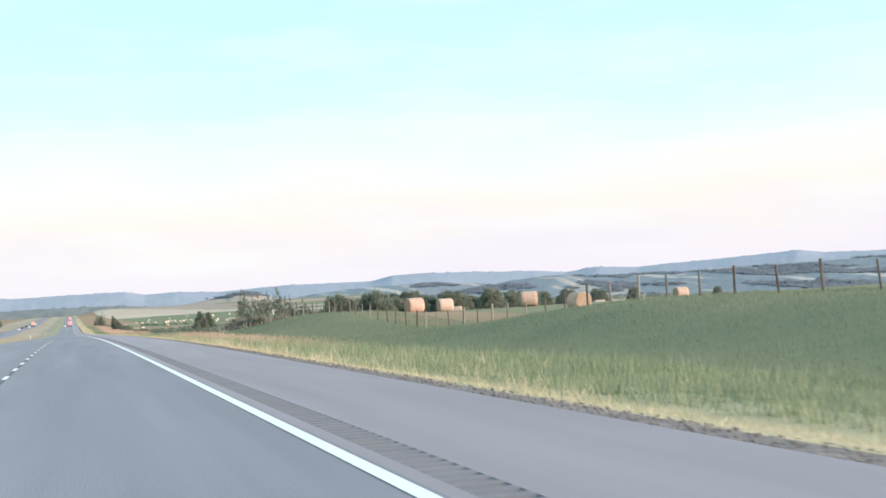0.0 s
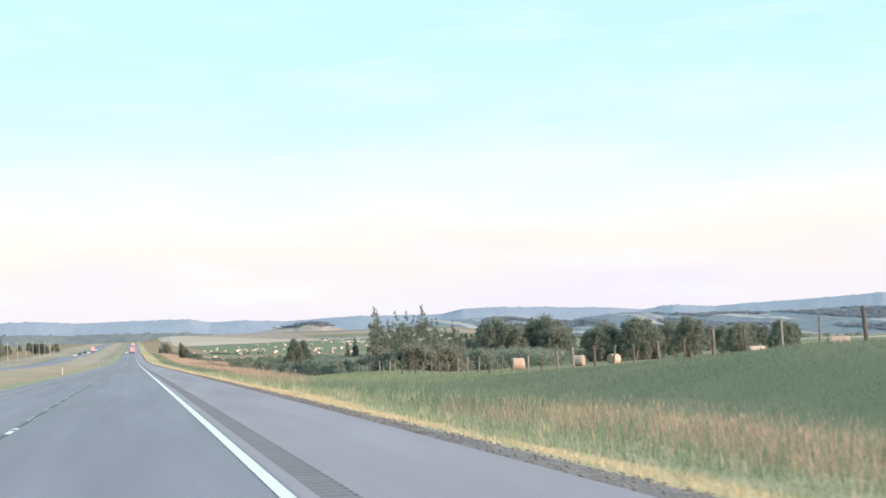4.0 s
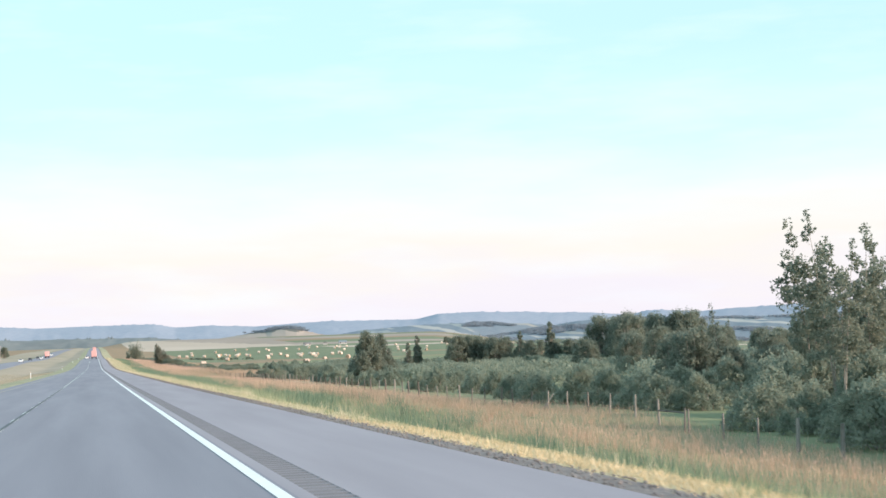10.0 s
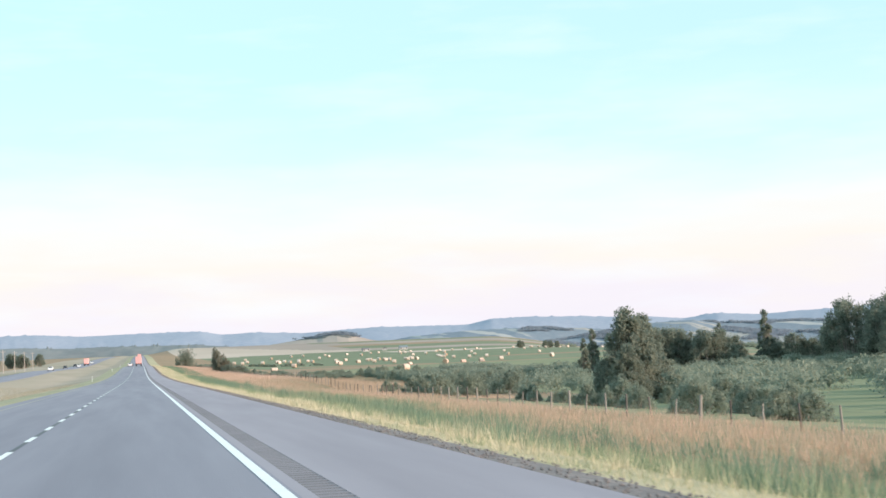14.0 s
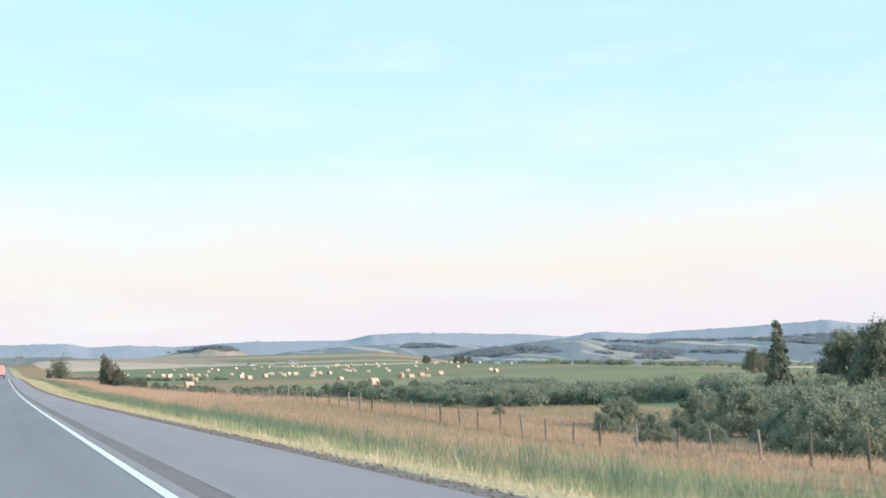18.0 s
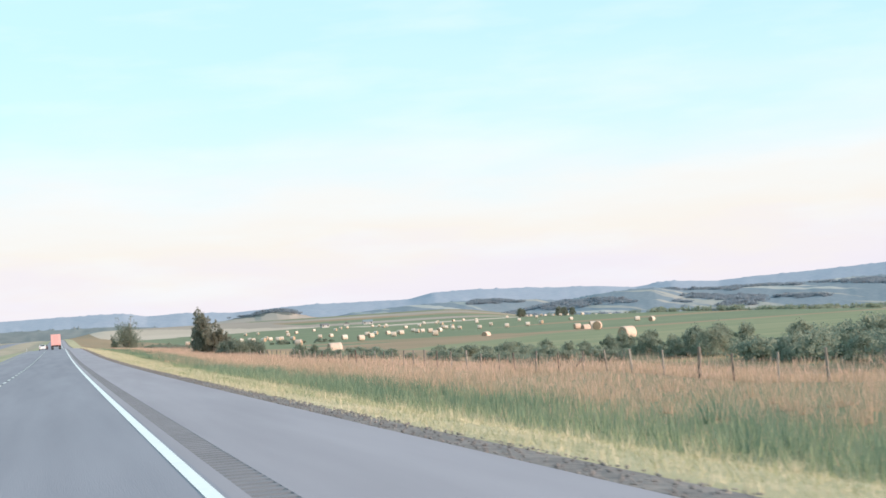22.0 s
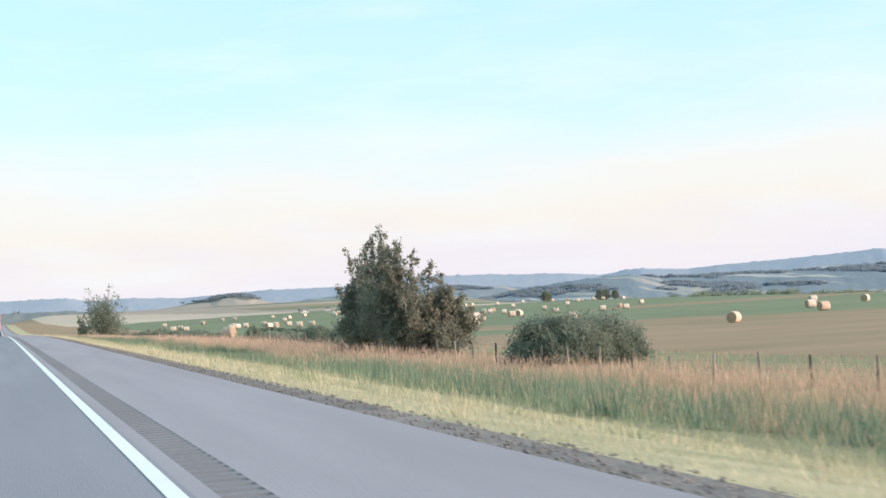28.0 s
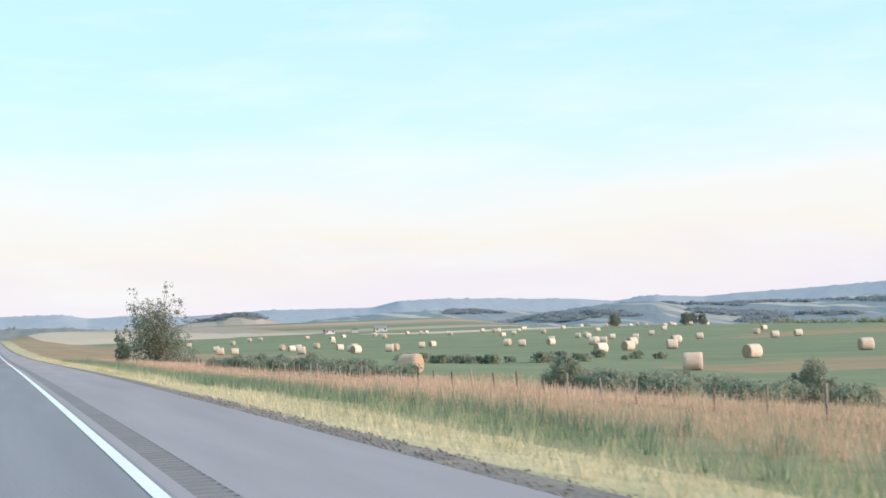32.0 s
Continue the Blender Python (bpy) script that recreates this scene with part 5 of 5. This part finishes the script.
def make_truck():
    t = new("semi_truck")
    box_ = boxed("trailer", (-1.3, 1.3, 0, 15.8, 1.15, 4.1), TRAILER, t, 0.03)
    for s in (-1, 1):
        boxed("trailer_door", (0.02 if s > 0 else -1.24, 1.24 if s > 0 else -0.02, -0.04, -0.004, 1.25, 4.0), TRAILER, t, 0.012, "pink-lit white rear door")
        boxed("door_bar", (s * 0.4 - 0.02, s * 0.4 + 0.02, -0.08, -0.042, 1.3, 3.95), STEEL, t, 0.005)
        boxed("tail_light", (s * 1.1 - 0.12, s * 1.1 + 0.12, -0.06, -0.01, 0.98, 1.1), RED, t, 0.01, "red tail light")
        boxed("mud_flap", (s * 0.95 - 0.3, s * 0.95 + 0.3, 1.2, 1.23, 0.25, 1.1), TYRE, t, 0.005)
        for y in (1.9, 3.2, 17.0, 18.3, 21.6):
            wheel(t, s * 1.02, y, 0.5, 0.5 if y < 20 else 0.3)
    boxed("bumper", (-1.1, 1.1, 0.02, 0.12, 0.5, 0.62), STEEL, t, 0.02)
    boxed("chassis", (-0.5, 0.5, 0.3, 22.5, 0.75, 1.1), TYRE, t, 0.03)
    boxed("cab", (-1.2, 1.2, 17.2, 20.2, 1.1, 3.7), TRAILER, t, 0.15)
    boxed("hood", (-1.0, 1.0, 20.1, 22.6, 1.0, 2.2), TRAILER, t, 0.15)
    return tagged(t, "articulated truck with pinkish white box trailer", "truck")


def make_car(name, mat, label, category="car"):
    c = new(name)
    bm = bmesh.new()
    prof = [(-2.2, 0.35), (-2.3, 0.7), (-2.2, 0.98), (-1.9, 1.05), (-1.45, 1.42), (-0.4, 1.5), (0.45, 1.46), (1.1, 1.02), (2.0, 0.88), (2.25, 0.65), (2.2, 0.35)]
    L = [bm.verts.new((-0.9 if z < 1.1 else -0.68, y, z)) for y, z in prof]
    R = [bm.verts.new((0.9 if z < 1.1 else 0.68, y, z)) for y, z in prof]
    bm.faces.new(L); bm.faces.new(R[::-1])
    for i in range(len(prof)):
        j = (i + 1) % len(prof)
        bm.faces.new((L[i], R[i], R[j], L[j]))
    bmesh.ops.recalc_face_normals(bm, faces=bm.faces)
    bmesh.ops.bevel(bm, geom=list(bm.edges), offset=0.05, segments=2, affect="EDGES", clamp_overlap=True)
    part("body", bm, mat, c, smooth_shade=False)
    for nm, q in (("rear_window", [(-0.6, -1.86, 1.08), (0.6, -1.86, 1.08), (0.52, -1.5, 1.4), (-0.52, -1.5, 1.4)]), ("windscreen", [(0.6, 1.02, 1.1), (-0.6, 1.02, 1.1), (-0.54, 0.55, 1.42), (0.54, 0.55, 1.42)])):
        bm = bmesh.new()
        up = Vector((0, -0.035 if q[0][1] < 0 else 0.035, 0.03))
        a_ = [bm.verts.new(Vector(p) + up) for p in q]
        b_ = [bm.verts.new(Vector(p)) for p in q]
        bm.faces.new(a_)
        for i in range(4):
            bm.faces.new((a_[i], b_[i], b_[(i + 1) % 4], a_[(i + 1) % 4]))
        part(nm, bm, GLASS, c, "dark tinted glass")
    for s in (-1, 1):
        boxed("tail_light", (s * 0.72 - 0.13, s * 0.72 + 0.13, -2.31, -2.2, 0.72, 0.88), RED, c, 0.01, "red tail light")
        boxed("headlight", (s * 0.7 - 0.14, s * 0.7 + 0.14, 2.17, 2.27, 0.62, 0.74), HEADLAMP, c, 0.01, "clear headlight")
        for y in (-1.4, 1.4):
            wheel(c, s * 0.82, y, 0.33, 0.22)
    return tagged(c, label, category)


truck = make_truck()
on_road(truck, -0.5, 1125)
white_car = make_car("car", CARWHITE, "white hatchback in the passing lane")
on_road(white_car, -4.0, 1118)
dark_car = make_car("car", CARDARK, "dark sedan in the passing lane ahead of others")
on_road(dark_car, -4.0, 1190)
for k, (x, y) in enumerate(((-31.5, 1020), (-35, 1210), (-31.5, 1290), (-35, 1330), (-31.5, 1520))):
    c = copy_thing(white_car if k % 2 == 0 else dark_car, pose(0, 0, 0))
    tagged(c, "white oncoming car on the opposite carriageway" if k % 2 == 0 else "dark oncoming car on the opposite carriageway")
    on_road(c, x, y, 180, -0.05)
truck2 = copy_thing(truck, pose(0, 0, 0))
tagged(truck2, "far white box truck climbing the next rise")
on_road(truck2, -0.3, 1700)
truck3 = copy_thing(truck, pose(0, 0, 0))
tagged(truck3, "oncoming white box truck on the opposite carriageway")
on_road(truck3, -31.5, 1420, 180, -0.05)


# ---------------------------------------------------------------- left side: poles, markers, trees
def make_pole():
    p = new("utility_pole")
    bm = bmesh.new()
    limb(bm, [(0, 0, -0.5), (0, 0, 5), (0, 0, 9.5)], [0.17, 0.15, 0.12], 8)
    part("shaft", bm, POLE, p, smooth_shade=True)
    boxed("crossarm", (-1.1, 1.1, -0.06, 0.06, 8.7, 8.85), POLE, p, 0.01)
    for s in (-0.95, 0, 0.95):
        boxed("insulator", (s - 0.05, s + 0.05, -0.05, 0.05, 8.85 if s else 9.5, 9.0 if s else 9.65), STEEL, p, 0.015)
    return tagged(p, "pale weathered wooden utility pole", "pole", "poles beside the highway")


pole = make_pole()
for k in range(13):
    y = 560 + 62 * k
    m = pose(-56, y, float(land(-56, y)), 0, 0, 0)
    if k == 0:
        pole.matrix_basis = m
    else:
        copy_thing(pole, m)


def make_marker():
    p = new("delineator_post")
    boxed("stake", (-0.03, 0.03, -0.012, 0.012, -0.2, 0.95), PAINT, p, 0.004)
    boxed("reflector", (-0.022, 0.022, -0.02, -0.014, 0.82, 0.88), AMBER, p, 0.002, "small amber reflector")
    return tagged(p, "thin white roadside delineator post", "marker post", "delineators on the median")


marker = make_marker()
for k in range(5):
    y = 318 + 200 * k
    m = pose(-8.2, y, float(land(-8.2, y)))
    if k == 0:
        marker.matrix_basis = m
    else:
        copy_thing(marker, m)

left_trees = [(-72 - 5 * (k % 3) - rg.uniform(0, 4), 905 + 7.5 * k, rg.uniform(1.35, 1.65), rg.uniform(0, 360)) for k in range(16)]
left_trees += [(rg.uniform(-104, -74), rg.uniform(900, 1030), rg.uniform(1.3, 1.6), rg.uniform(0, 360)) for k in range(22)]
left_trees += [(rg.uniform(-160, -60), rg.uniform(1150, 1700), rg.uniform(.7, 1.1), rg.uniform(0, 360)) for k in range(26)]
left_trees += [(328, 1790, .8, 0), (331, 1793, .7, 50), (326, 1692, .75, 20), (331, 1695, .7, 90), (337, 1696, .65, 130)]
for x, y, s, t in left_trees:
    copy_thing(grove, Matrix.Translation((x, y, float(land(x, y)) - 0.05)) @ Euler((0, 0, radians(t))).to_matrix().to_4x4() @ Matrix.Diagonal((s, s, s, 1)))


# ---------------------------------------------------------------- farms
def make_house(w, d, h, roof_mat, wall_mat, label):
    t = new("farm_building")
    boxed("wall", (-w / 2, w / 2, -d / 2, d / 2, -1, h), wall_mat, t, 0.02)
    bm = bmesh.new()
    pts = [(-w / 2 - .3, -d / 2 - .3, h), (w / 2 + .3, -d / 2 - .3, h), (w / 2 + .3, d / 2 + .3, h), (-w / 2 - .3, d / 2 + .3, h), (-w / 2 - .3, 0, h + d * 0.32), (w / 2 + .3, 0, h + d * 0.32)]
    vs = [bm.verts.new(p) for p in pts]
    for q in ((0, 1, 5, 4), (2, 3, 4, 5), (3, 0, 4), (1, 2, 5), (3, 2, 1, 0)):
        bm.faces.new([vs[i] for i in q])
    part("roof", bm, roof_mat, t)
    for k in range(3):
        x = -w / 2 + w * (k + 0.5) / 3
        boxed("window" if k != 1 else "door", (x - 0.6, x + 0.6, -d / 2 - 0.06, -d / 2 - 0.003, 1.0 if k != 1 else 0.0, 2.2), GLASS if k != 1 else STEEL, t, 0.01)
    return tagged(t, label, "building", "farm buildings")


farm = make_house(7, 5, 2.2, ROOF, BARN, "white farm building with a grey gable roof")
barn = make_house(9, 6, 2.4, STEEL, BARN, "long pale metal barn")
for proto, places in ((farm, [(238, 2120, 10), (262, 2140, 80), (1921, 3596, 20)]),
                      (barn, [(284, 2150, 0), (1950, 3620, 10)])):
    for k, (x, y, turn) in enumerate(places):
        m = pose(x, y, float(land(x, y)), 0, 0, turn)
        if k == 0:
            proto.matrix_basis = m
        else:
            copy_thing(proto, m)
